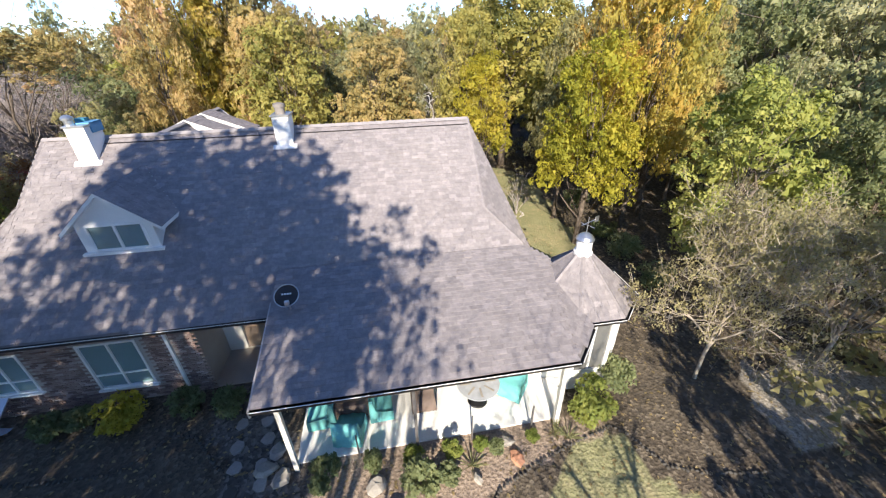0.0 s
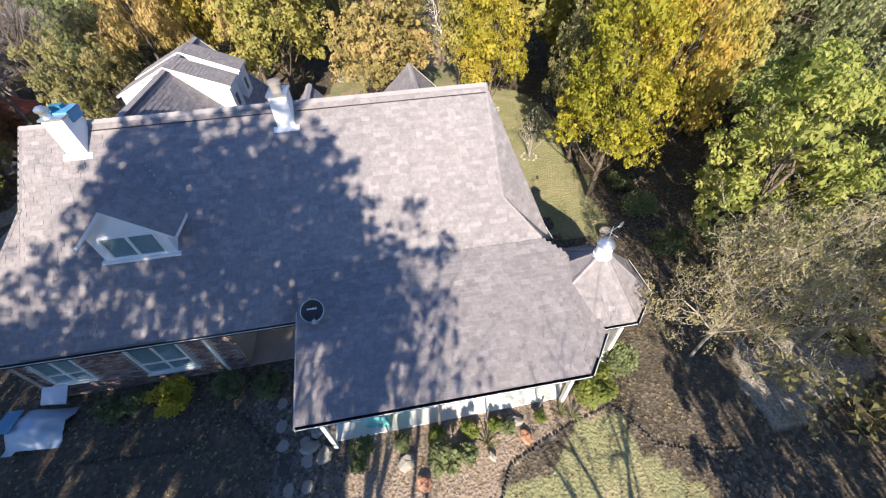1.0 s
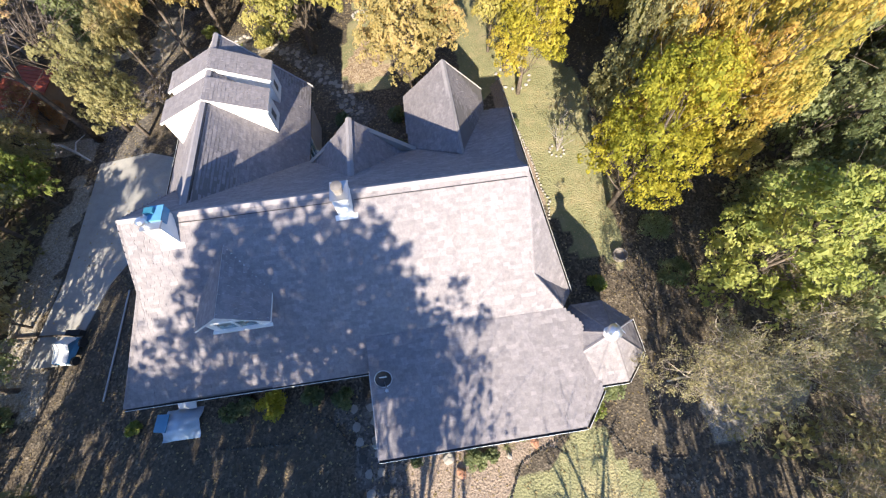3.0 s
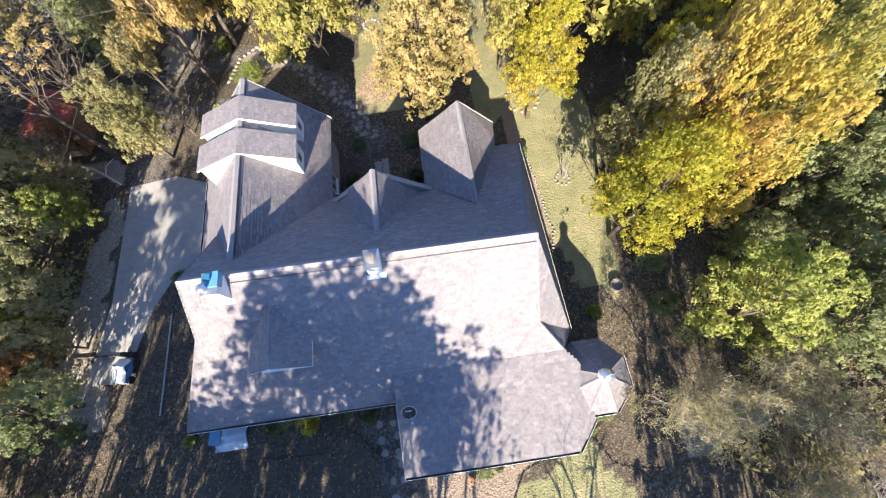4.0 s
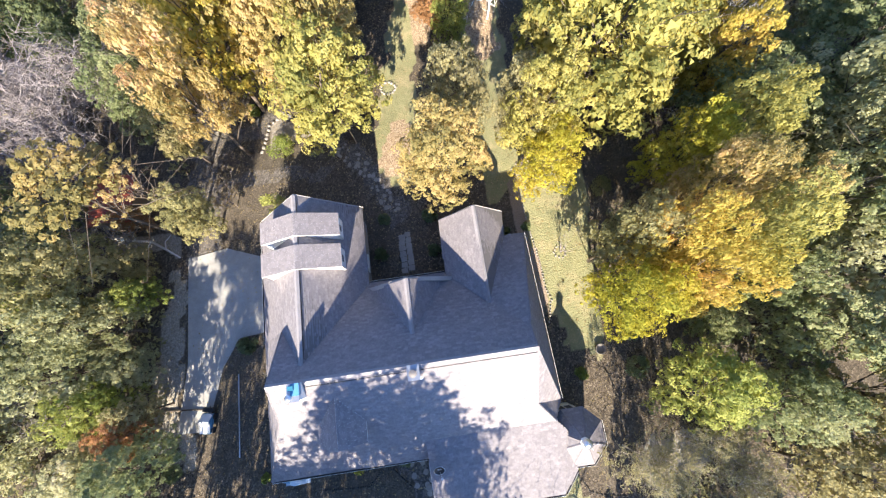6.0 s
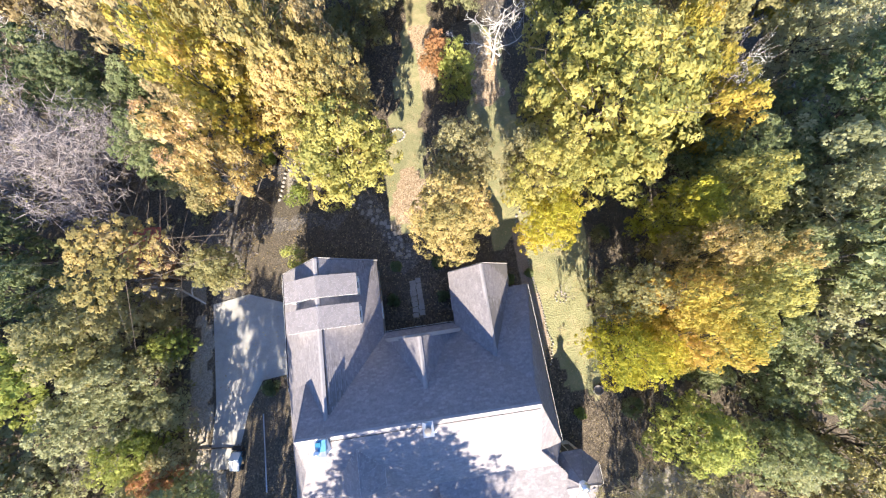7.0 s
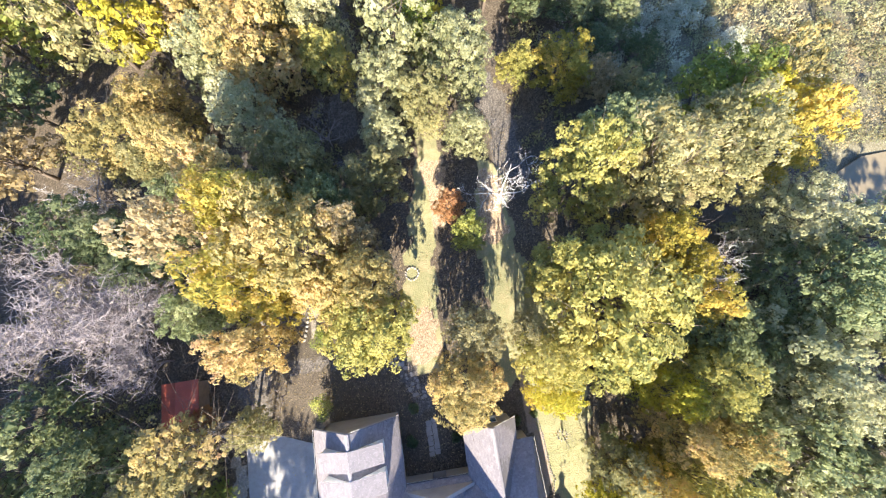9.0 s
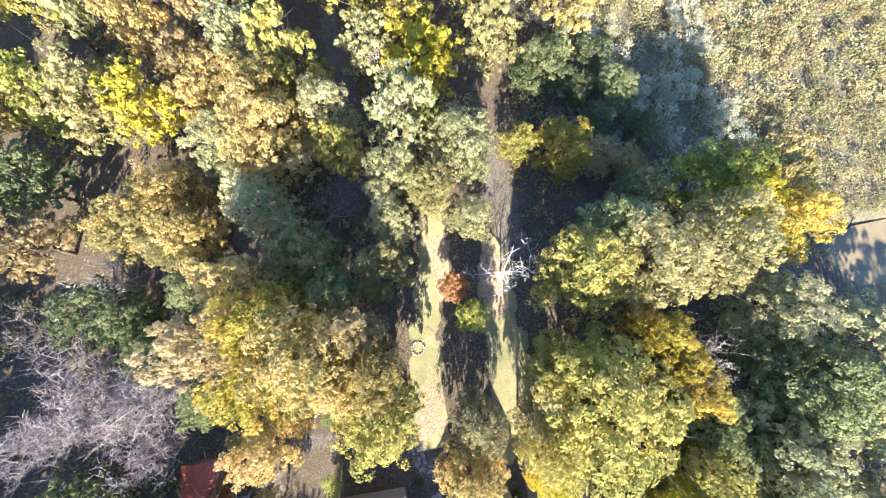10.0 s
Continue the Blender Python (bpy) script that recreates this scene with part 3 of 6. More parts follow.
roof_slope([[WKS, WS, south(-10.87, 8.72)], [RL, WKS, south(-10.87, 8.72), south(-3.55, 8.69), south(-3.55, RIDGE_Y)], [south(-3.55, RIDGE_Y), south(-3.55, 9.82), VS, SK, RR]], 1, "sunlit south roof slope of taupe asphalt shingles")
roof_slope([[porch(-3.55, 9.82), porch(-3.50, 5.78), porch(3.80, 5.78), porch(4.40, 9.2), porch(3.83, 9.82)]], 2, "low porch roof slope of taupe asphalt shingles", keep=lambda p: -1.6 < p.x < 3.6 and p.y < 6.75)
roof_slope([[porch(3.80, 5.78), NOT, porch(4.40, 9.2)]], 3)
roof_slope([[(-9.3, RIDGE_Y, RIDGE_Z), LS, LSE, RWSW, B, A], [RL, VW, LS, (-9.3, RIDGE_Y, RIDGE_Z)]], 4, "shaded north roof slope of taupe asphalt shingles")
roof_slope([[A, B, RR], [B, NK, RR], [B, VN, EN], [B, EN, NK]], 5)
roof_slope([[ES, EN, NK], [ES, NK, RR], [ES, RR, SK], [ES, SK, VS]], 6, "steep east roof slope of taupe asphalt shingles")
roof_slope([[WS, WKS, WN], [WKS, RL, VW], [WKS, VW, WN]], 7, "steep west roof slope of taupe asphalt shingles")
roof_slope([[LN, LS, LSE, LNE]], 8, "east slope of the garage wing roof")
roof_slope([[LN, LNW, WN, VW], [LN, VW, LS]], 9, "sunlit west slope of the garage wing roof")
roof_slope([[RWN, RWNW, RWSW, B]], 10, "west slope of the north gable roof")
roof_slope([[RWN, B, VN, RWE]], 11, "east slope of the north gable roof")
roof_slope([[MN, MW, MS]], 12, "west slope of the courtyard gable roof")
roof_slope([[MN, MS, ME]], 13, "east slope of the courtyard gable roof")
roof_slope([[(-5.95, 18.78, 2.98), (-1.12, 18.78, 2.98), (-1.12, 19.28, 2.72), (-5.95, 19.28, 2.72)]], 14, "narrow pent roof over the courtyard wall")

# the eight-sided corner room
TC, TR = (5.12, 8.58), 1.68
tip = (TC[0], TC[1], 4.22)
ring = [(TC[0] + TR * math.cos(radians(22.5 + 45 * k)), TC[1] + TR * math.sin(radians(22.5 + 45 * k)), 2.76) for k in range(8)]
for k in range(8):
    roof_slope([[ring[k], ring[(k + 1) % 8], tip]], 20 + k, "facet of the octagonal corner roof", thick=0.08)

# ridge and hip caps: overlapping bent tabs along each line


def cap_line(points, wide=0.13, mat=RIDGE):
    """One folded strip along a ridge, stepped where each cap overlaps the next."""
    m = Mesh()
    rows = []
    for p, q in zip(points, points[1:]):
        p, q = Vector(p), Vector(q)
        side = (q - p).cross(Vector((0, 0, 1))).normalized()
        n = max(1, int((q - p).length / 0.22))
        for i in range(n):
            for t, lift in ((i / n, 0.052), ((i + 0.98) / n, 0.045)):
                at = p + (q - p) * t + Vector((0, 0, lift))
                rows.append((at - side * wide - Vector((0, 0, wide * 0.62)), at, at + side * wide - Vector((0, 0, wide * 0.62))))
    for r in rows:
        m.v += [tuple(v) for v in r]
    for i in range(len(rows) - 1):
        m.f += [(3 * i, 3 * i + 1, 3 * i + 4, 3 * i + 3), (3 * i + 1, 3 * i + 2, 3 * i + 5, 3 * i + 4)]
    part("ridge_cap", m, mat, house, "folded shingle ridge capping")


for line in ([RL, RR], [LN, LS], [RWN, B], [MN, MS]):
    cap_line(line)
for line in ([RR, NK, EN], [RR, SK, VS], [RL, WKS, WS], [RL, VW]):
    cap_line(line, 0.06, SHINGLE_ONE)
for k in range(8):
    cap_line([ring[k], tip], 0.06, SHINGLE_ONE)


def gutter(points, name="gutter"):
    """A dark open trough under an eave with a pale front lip."""
    trough, lip = Mesh(), Mesh()
    for p, q in zip(points, points[1:]):
        p, q = Vector(p), Vector(q)
        d = (q - p).normalized()
        s = d.cross(Vector((0, 0, 1))).normalized()
        if s.dot((p + q) / 2 - Vector((-3.5, 14, 0))) < 0:
            s = -s
        z = Vector((0, 0, 1))
        for a, b in (((0.0, 0.0), (0.0, -0.10)), ((0.0, -0.10), (0.065, -0.10)), ((0.065, -0.10), (0.08, 0.0))):
            trough.face(p + s * a[0] + z * a[1], q + s * a[0] + z * a[1], q + s * b[0] + z * b[1], p + s * b[0] + z * b[1])
        lip.tube([p + s * 0.085 + z * 0.004, q + s * 0.085 + z * 0.004], [0.010, 0.010], 5)
    g = part(name, trough, GUTTER, house, "dark metal rain gutter")
    part("lip", lip, WHITE, g)


gutter([WS, south(-3.55, 8.69)])
gutter([porch(-3.50, 5.78), porch(3.80, 5.78), NOT])
gutter([ring[5], ring[6], ring[7], ring[0]])
gutter([LSE, LNE])
gutter([ES, EN])
gutter([LNW, WN])
gutter([RWNW, RWSW])
gutter([(-5.95, 19.28, 2.76), (-1.12, 19.28, 2.76)])
for line in ([porch(-3.55, 8.6), porch(-3.52, 5.74)], [(-5.93, 24.42, 2.86), (-9.26, 24.44, 6.29), (-12.74, 24.42, 2.82)], [(-0.97, 22.84, 2.72), (1.16, 22.84, 4.74), (3.29, 22.84, 2.64)]):
    for p, q in zip(line, line[1:]):
        trim = Mesh()
        trim.slab([(p[0] - 0.015, p[1] - 0.015, p[2] + 0.01), (q[0] - 0.015, q[1] - 0.015, q[2] + 0.01), (q[0] + 0.02, q[1] + 0.02, q[2] + 0.01), (p[0] + 0.02, p[1] + 0.02, p[2] + 0.01)], 0.2)
        part("rake_board", trim, RAKE, house, "weathered taupe rake board")


# walls with real openings: along x (axis 0) or along y (axis 1)
def wall(name, axis, at, a0, a1, z0, z1, thick, holes=(), mat=MORTAR, label="", gable=None):
    m = Mesh()
    us, zs = sorted({a0, a1, *(h[0] for h in holes), *(h[1] for h in holes)}), sorted({z0, z1, *(h[2] for h in holes), *(h[3] for h in holes)})
    nu, nz = len(us), len(zs)
    for off in (0, thick):
        m.v += [(u, at + off, z) if axis == 0 else (at + off, u, z) for z in zs for u in us]

    def solid_at(i, j):
        if not (0 <= i < nu - 1 and 0 <= j < nz - 1):
            return False
        u, z = (us[i] + us[i + 1]) / 2, (zs[j] + zs[j + 1]) / 2
        return not any(h[0] < u < h[1] and h[2] < z < h[3] for h in holes)

    for j in range(nz - 1):
        for i in range(nu - 1):
            if not solid_at(i, j):
                continue
            c = [j * nu + i, j * nu + i + 1, (j + 1) * nu + i + 1, (j + 1) * nu + i]
            d = [k + nu * nz for k in c]
            m.f += [tuple(c), tuple(reversed(d))]
            for (di, dj), (p, q) in (((0, -1), (0, 1)), ((1, 0), (1, 2)), ((0, 1), (2, 3)), ((-1, 0), (3, 0))):
                if not solid_at(i + di, j + dj):
                    m.f.append((c[p], d[p], d[q], c[q]))
    if gable:
        k = len(m.v)
        tri = [(a0, z1), (a1, z1), gable]
        for off in (0, thick):
            m.v += [(a, at + off, z) if axis == 0 else (at + off, a, z) for a, z in tri]
        m.f += [(k, k + 1, k + 2), (k + 5, k + 4, k + 3), (k, k + 3, k + 4, k + 1), (k + 1, k + 4, k + 5, k + 2), (k + 2, k + 5, k + 3, k)]
    return part(name, m, mat, house, label)


def window(axis, at, a0, a1, z0, z1, facing, bars=1, rail=None, parent=None):
    """A white framed window in a wall: frame, sill, panes. facing: -1 or 1 along the wall's normal."""
    def box(m, p0, p1, d0, d1, q0, q1):
        lo, hi = sorted((at + facing * d0, at + facing * d1))
        if axis == 0:
            m.box(p0, p1, lo, hi, q0, q1)
        else:
            m.box(lo, hi, p0, p1, q0, q1)

    w = new("window")
    w.parent = parent or house
    f, b = Mesh(), 0.05
    box(f, a0, a0 + b, -0.10, 0.03, z0, z1), box(f, a1 - b, a1, -0.10, 0.03, z0, z1)
    box(f, a0 + b, a1 - b, -0.10, 0.03, z0, z0 + b), box(f, a0 + b, a1 - b, -0.10, 0.03, z1 - b, z1)
    for k in range(1, bars + 1):
        c = a0 + (a1 - a0) * k / (bars + 1)
        box(f, c - 0.022, c + 0.022, -0.07, 0.012, z0 + b, z1 - b)
    if rail:
        box(f, a0 + b, a1 - b, -0.065, 0.008, rail - 0.02, rail + 0.02)
    part("frame", f, WHITE, w, "white painted window frame")
    s = Mesh()
    box(s, a0 - 0.06, a1 + 0.06, -0.02, 0.09, z0 - 0.06, z0)
    part("sill", s, WHITE, w)
    edges = [a0 + (a1 - a0) * k / (bars + 1) for k in range(bars + 2)]
    levels = [z0, rail, z1] if rail else [z0, z1]
    for p0, p1 in zip(edges, edges[1:]):
        for q0, q1 in zip(levels, levels[1:]):
            g = Mesh()
            box(g, p0 + 0.023, p1 - 0.023, -0.045, -0.035, q0 + 0.021, q1 - 0.021)
            part("pane", g, GLASS, w).visible_shadow = False
    return w


SY = 9.26
S_HOLES = [(-9.12, -7.62, 0.60, 2.30), (-11.75, -10.55, 0.85, 2.25)]
south_wall = wall("wall", 0, SY, -12.1, -6.2, 0, 2.86, 0.25, S_HOLES, label="red-brown brick south wall")
window(0, SY, *S_HOLES[0], -1, 1, 1.12)
window(0, SY, *S_HOLES[1], -1, 1, 1.3)
wall("wall", 1, -6.45, SY + 0.25, 10.9, 0, 3.4, 0.25, label="brick side wall of the entry recess")
recess = wall("wall", 0, 10.9, -6.45, -3.2, 0, 4.2, 0.25, [(-5.6, -4.6, 0.05, 2.1)], CREAM, "pale wall at the back of the entry recess")
door = Mesh()
door.box(-5.58, -4.62, 10.96, 11.02, 0.05, 2.08)
for z0, z1 in ((0.3, 0.95), (1.1, 1.9)):
    for x0 in (-5.45, -5.05):
        door.box(x0, x0 + 0.3, 10.94, 10.965, z0, z1)
part("door", door, WOOD, house, "panelled brown entry door")
wall("wall", 1, -3.45, 9.62, 10.9, 0, 3.6, 0.25, mat=CREAM)
P_HOLES = [(-1.9, -0.1, 0.1, 2.15), (1.2, 2.6, 0.6, 2.1)]
wall("wall", 0, 9.62, -3.45, 4.0, 0, 3.5, 0.25, P_HOLES, CREAM, "pale porch back wall")
window(0, 9.62, *P_HOLES[0], -1, 2)
window(0, 9.62, *P_HOLES[1], -1, 1)
wall("wall", 1, 3.80, 9.87, 20.8, 0, 2.75, 0.25, [(12.5, 13.7, 0.9, 2.2), (17.0, 18.4, 0.8, 2.2)], label="brick east wall")
window(1, 4.05, 12.5, 13.7, 0.9, 2.2, 1)
window(1, 4.05, 17.0, 18.4, 0.8, 2.2, 1)
wall("wall", 0, 20.75, 2.9, 4.05, 0, 2.75, 0.25)
wall("wall", 1, 2.72, 20.75, 22.35, 0, 2.75, 0.25)
wall("wall", 0, 22.3, -0.5, 2.97, 0, 2.75, 0.25, [(0.5, 1.9, 0.7, 2.2)], gable=(1.16, 4.4), label="brick gable wall")
window(0, 22.55, 0.5, 1.9, 0.7, 2.2, 1)
wall("wall", 1, -0.5, 18.85, 22.3, 0, 2.75, 0.25, [(20.0, 21.2, 0.8, 2.2)])
window(1, -0.5, 20.0, 21.2, 0.8, 2.2, -1)
wall("wall", 0, 18.62, -6.3, -0.25, 0, 2.78, 0.25, [(-4.0, -2.9, 0.05, 2.2)], gable=(-3.42, 5.4), label="brick courtyard wall")
wall("wall", 1, -6.55, 18.62, 23.9, 0, 2.8, 0.25, [(20.4, 21.6, 0.8, 2.2)], label="brick courtyard side of the garage wing")
window(1, -6.30, 20.4, 21.6, 0.8, 2.2, 1)
wall("wall", 0, 23.85, -12.2, -6.3, 0, 2.78, 0.25, gable=(-9.26, 5.95), label="brick gable end of the garage wing")
wall("wall", 1, -12.25, SY, 24.1, 0, 2.78, 0.25, [(18.0, 20.6, 0.05, 2.2), (20.9, 23.5, 0.05, 2.2)], label="brick west wall")
for y0 in (18.0, 20.9):
    gd = Mesh()
    for r in range(4):
        gd.box(-12.2, -12.14, y0 + 0.02, y0 + 2.58, 0.06 + r * 0.53, 0.56 + r * 0.53)
    part("garage_door", gd, WHITE, house, "white sectional garage door")
slab = Mesh()
slab.box(-12.2, 4.0, 9.3, 18.8, -0.2, 0.03), slab.box(-12.2, -6.4, 18.8, 24.0, -0.2, 0.03), slab.box(-0.4, 2.9, 18.8, 22.5, -0.2, 0.03), slab.box(2.9, 4.0, 18.8, 20.9, -0.2, 0.03)
part("floor_slab", slab, MORTAR, house)
spout = Mesh()
spout.box(-6.86, -6.78, SY - 0.07, SY - 0.002, 0.1, 2.75)
part("downspout", spout, WHITE, house, "pale grey downspout on the brick wall")


# south dormer
dormer = new("dormer")
dormer.parent = house
dormer.location = (0.0, 0.2, 0.147)
tagged(dormer, label="gabled dormer with white trim and a two-light window")
DX, DY = -7.72, 10.46
face = Mesh()
for p0, p1, q0, q1 in ((-8.66, -8.44, 4.0, 5.12), (-6.98, -6.76, 4.0, 5.12), (-8.44, -6.98, 4.0, 4.28), (-8.44, -6.98, 5.08, 5.12)):
    face.box(p0, p1, DY, DY + 0.12, q0, q1)
k = len(face.v)
face.v += [(-8.66, DY, 5.12), (-6.76, DY, 5.12), (DX, DY, 5.9), (-8.66, DY + 0.12, 5.12), (-6.76, DY + 0.12, 5.12), (DX, DY + 0.12, 5.9)]
face.f += [(k, k + 1, k + 2), (k + 5, k + 4, k + 3)]
part("front", face, WHITE, dormer, "white painted dormer front")
for x in (-8.66, -6.84):
    cheek = Mesh()
    cheek.slab([(x, DY + 0.1, 5.12), (x + 0.08, DY + 0.1, 5.12), (x + 0.08, 11.72, 5.12), (x, 11.72, 5.12)], 0.02)
    for xx in (x, x + 0.08):
        cheek.face((xx, DY + 0.1, 4.3), (xx, 11.72, 5.12), (xx, DY + 0.1, 5.12))
    part("cheek", cheek, WHITE, dormer)
droof = Mesh()
dtabs = Mesh()
top_back = south(DX, 12.86)
for sx, low in ((-1, -8.98), (1, -6.46)):
    back = south(low, 11.42)
    poly = [(DX, 10.3, 6.0), (low, 10.3, 4.93), (low, back[1], 4.93), (DX, top_back[1], 6.0)]
    poly = poly if newell_up(poly) else poly[::-1]
    droof.slab(poly, 0.1)
    joined, _ = shingles(poly, random.Random(40 + sx))
    k = len(dtabs.v)
    dtabs.v += joined.v
    dtabs.f += [tuple(k + i for i in f) for f in joined.f]
part("roof", droof, WHITE, dormer)
part("shingle_field", dtabs, SHINGLE, dormer, kind="stuff")
dw = Mesh()
for p0, p1, q0, q1 in ((-8.44, -8.38, 4.28, 5.08), (-7.04, -6.98, 4.28, 5.08), (-8.38, -7.04, 4.28, 4.34), (-8.38, -7.04, 5.02, 5.08), (-7.74, -7.68, 4.34, 5.02)):
    dw.box(p0, p1, DY - 0.03, DY + 0.05, q0, q1)
dw.box(-8.74, -6.68, DY - 0.10, DY + 0.02, 4.19, 4.27)
part("window_frame", dw, WHITE, dormer)
for p0, p1 in ((-8.38, -7.74), (-7.68, -7.04)):
    g = Mesh()
    g.box(p0 + 0.002, p1 - 0.002, DY + 0.01, DY + 0.02, 4.342, 5.018)
    part("pane", g, GLASS, dormer)


# low box dormers that cross the garage wing's ridge
def box_dormer(y0, y1):
    d = new("box_dormer")
    d.parent = house
    tagged(d, label="low box dormer with white cheeks straddling the ridge")
    top, wallz, half = 6.38, 5.40, 2.20
    cx = -9.28
    tabs, deck = Mesh(), Mesh()
    for sx in (-1, 1):
        poly = [(cx, y0 - 0.08, top), (cx + sx * (half + 0.12), y0 - 0.08, wallz), (cx + sx * (half + 0.12), y1 + 0.08, wallz), (cx, y1 + 0.08, top)]
        poly = poly if newell_up(poly) else poly[::-1]
        deck.slab(poly, 0.09)
        joined, _ = shingles(poly, random.Random(int(y0 * 10) + sx))
        k = len(tabs.v)
        tabs.v += joined.v
        tabs.f += [tuple(k + i for i in f) for f in joined.f]
    part("roof", deck, WHITE, d)
    part("shingle_field", tabs, SHINGLE, d, kind="stuff")
    body = Mesh()
    base = 6.29 - 1.03 * half
    for y in (y0, y1 - 0.06):
        body = Mesh()
        for yy in (y, y + 0.06):
            body.face((cx - half, yy, base), (cx - half, yy, wallz), (cx, yy, top - 0.05), (cx + half, yy, wallz), (cx + half, yy, base), (cx, yy, 6.2))
        part("cheek", body, WHITE, d, "white painted dormer cheek")
    for sx in (-1, 1):
        w = Mesh()
        x = cx + sx * half
        lo, hi = sorted((x, x - sx * 0.08))
        w.box(lo, hi, y0 + 0.06, y1 - 0.06, base, base + 0.25)
        w.box(lo, hi, y0 + 0.06, y0 + 0.40, base + 0.25, wallz), w.box(lo, hi, y1 - 0.40, y1 - 0.06, base + 0.25, wallz)
        w.box(lo, hi, y0 + 0.40, y1 - 0.40, wallz - 0.55, wallz)
        part("face", w, WHITE, d)
        g = Mesh()
        g.box(lo + 0.03, hi - 0.03, y0 + 0.40, y1 - 0.40, base + 0.25, wallz - 0.55)
        part("pane", g, SCREEN, d, "dark louvred opening")


box_dormer(21.98, 23.2)
box_dormer(20.05, 21.3)


# chimneys
def chimney(x0, x1, y0, y1, z0, z1, label):
    c = new("chimney")
    c.parent = house
    tagged(c, label=label)
    m = Mesh()
    m.box(x0, x1, y0, y1, z0, z1)
    part("chimney_body", m, WHITE, c)
    cap = Mesh()
    cap.box(x0 - 0.04, x1 + 0.04, y0 - 0.04, y1 + 0.04, z1, z1 + 0.05)
    part("cap", cap, FLASH, c)
    skirt = Mesh()
    skirt.slab([south(x0 - 0.12, y0 - 0.14), south(x1 + 0.12, y0 - 0.14), south(x1 + 0.12, y0), south(x0 - 0.12, y0)], -0.035)
    part("flashing", skirt, WHITE, c, "white painted base flashing")
    return c


c1 = chimney(-9.60, -9.06, 13.28, 14.05, 5.9, 7.33, "white boxed chimney wrapped in blue tarpaulin at the top")
tarp = Mesh()
# first box colours the white east face blue for its shade; second is the sheet
tarp.box(-9.06, -9.01, 13.55, 14.08, 7.12, 7.40), tarp.box(-9.44, -9.01, 13.52, 14.10, 7.385, 7.425)
part("tarpaulin", tarp, BLUE, c1, "faded blue tarpaulin on top, with a bluish strip for the shaded east side")
pot = Mesh()
pot.lathe([(0.12, 7.38), (0.12, 7.52), (0.16, 7.54), (0.16, 7.60), (0.09, 7.66), (0.01, 7.68)], (-9.50, 13.46))
part("flue_cap", pot, STEEL, c1, "round galvanised flue cap")
hood = Mesh()
hood.box(-9.54, -9.26, 13.78, 14.0, 7.38, 7.52)
part("hood", hood, TEALCAP, c1, "teal painted metal hood")
c2 = chimney(-3.71, -3.19, 13.44, 14.10, 6.0, 7.34, "white boxed chimney with a round metal flue")
flue = Mesh()
flue.lathe([(0.155, 7.38), (0.155, 7.60), (0.19, 7.60), (0.19, 7.70), (0.05, 7.74)], (-3.46, 13.74))
part("flue", flue, FLUE, c2, "round weathered metal flue")

# cupola on the corner room
cup = new("cupola")
cup.parent = house
tagged(cup, label="white drum cupola with a galvanised cap and vane")
drum = Mesh()
drum.lathe([(0.26, 3.95), (0.26, 4.08), (0.22, 4.10), (0.22, 4.46)], TC)
part("drum", drum, WHITE, cup, smooth=False)
lid = Mesh()
lid.lathe([(0.25, 4.44), (0.26, 4.48), (0.20, 4.56), (0.10, 4.64), (0.02, 4.67)], TC)
part("lid", lid, STEEL, cup)
vane = Mesh()
vane.tube([(TC[0], TC[1], 4.64), (TC[0], TC[1], 5.12)], [0.014, 0.012], 5)
vane.tube([(TC[0] - 0.24, TC[1] - 0.1, 4.95), (TC[0] + 0.26, TC[1] + 0.12, 4.97)], [0.012, 0.012], 5)
vane.tube([(TC[0] - 0.10, TC[1] + 0.2, 4.88), (TC[0] + 0.10, TC[1] - 0.2, 4.88)], [0.01, 0.01], 5)
vane.slab([(TC[0] + 0.26, TC[1] + 0.12, 5.06), (TC[0] + 0.40, TC[1] + 0.19, 5.06), (TC[0] + 0.41, TC[1] + 0.17, 5.06), (TC[0] + 0.27, TC[1] + 0.10, 5.06)], 0.16)
part("weather_vane", vane, STEEL, cup)

# corner room walls: screens in white frames
inner = [(TC[0] + 1.42 * math.cos(radians(22.5 + 45 * k)), TC[1] + 1.42 * math.sin(radians(22.5 + 45 * k))) for k in range(8)]
for k in (4, 5, 6, 7, 0, 1):
    (x0, y0), (x1, y1) = inner[k], inner[(k + 1) % 8]
    length = math.hypot(x1 - x0, y1 - y0)
    m = Matrix.Translation((x0, y0, 0)) @ Matrix.Rotation(math.atan2(y1 - y0, x1 - x0), 4, "Z")
    f = Mesh()
    f.box(0, length, -0.05, 0.05, 0, 0.75, m), f.box(0, length, -0.05, 0.05, 2.5, 2.76, m)
    f.box(0, 0.09, -0.06, 0.06, 0.75, 2.5, m), f.box(length - 0.09, length, -0.06, 0.06, 0.75, 2.5, m)
    f.box(length / 2 - 0.03, length / 2 + 0.03, -0.04, 0.04, 0.75, 2.5, m)
    panel = part("wall_panel", f, WHITE, house, "white framed wall panel of the corner room")
    s = Mesh()
    s.box(0.09, length - 0.09, -0.008, 0.008, 0.75, 2.5, m)
    part("screen", s, SCREEN, panel, "dark insect screen")

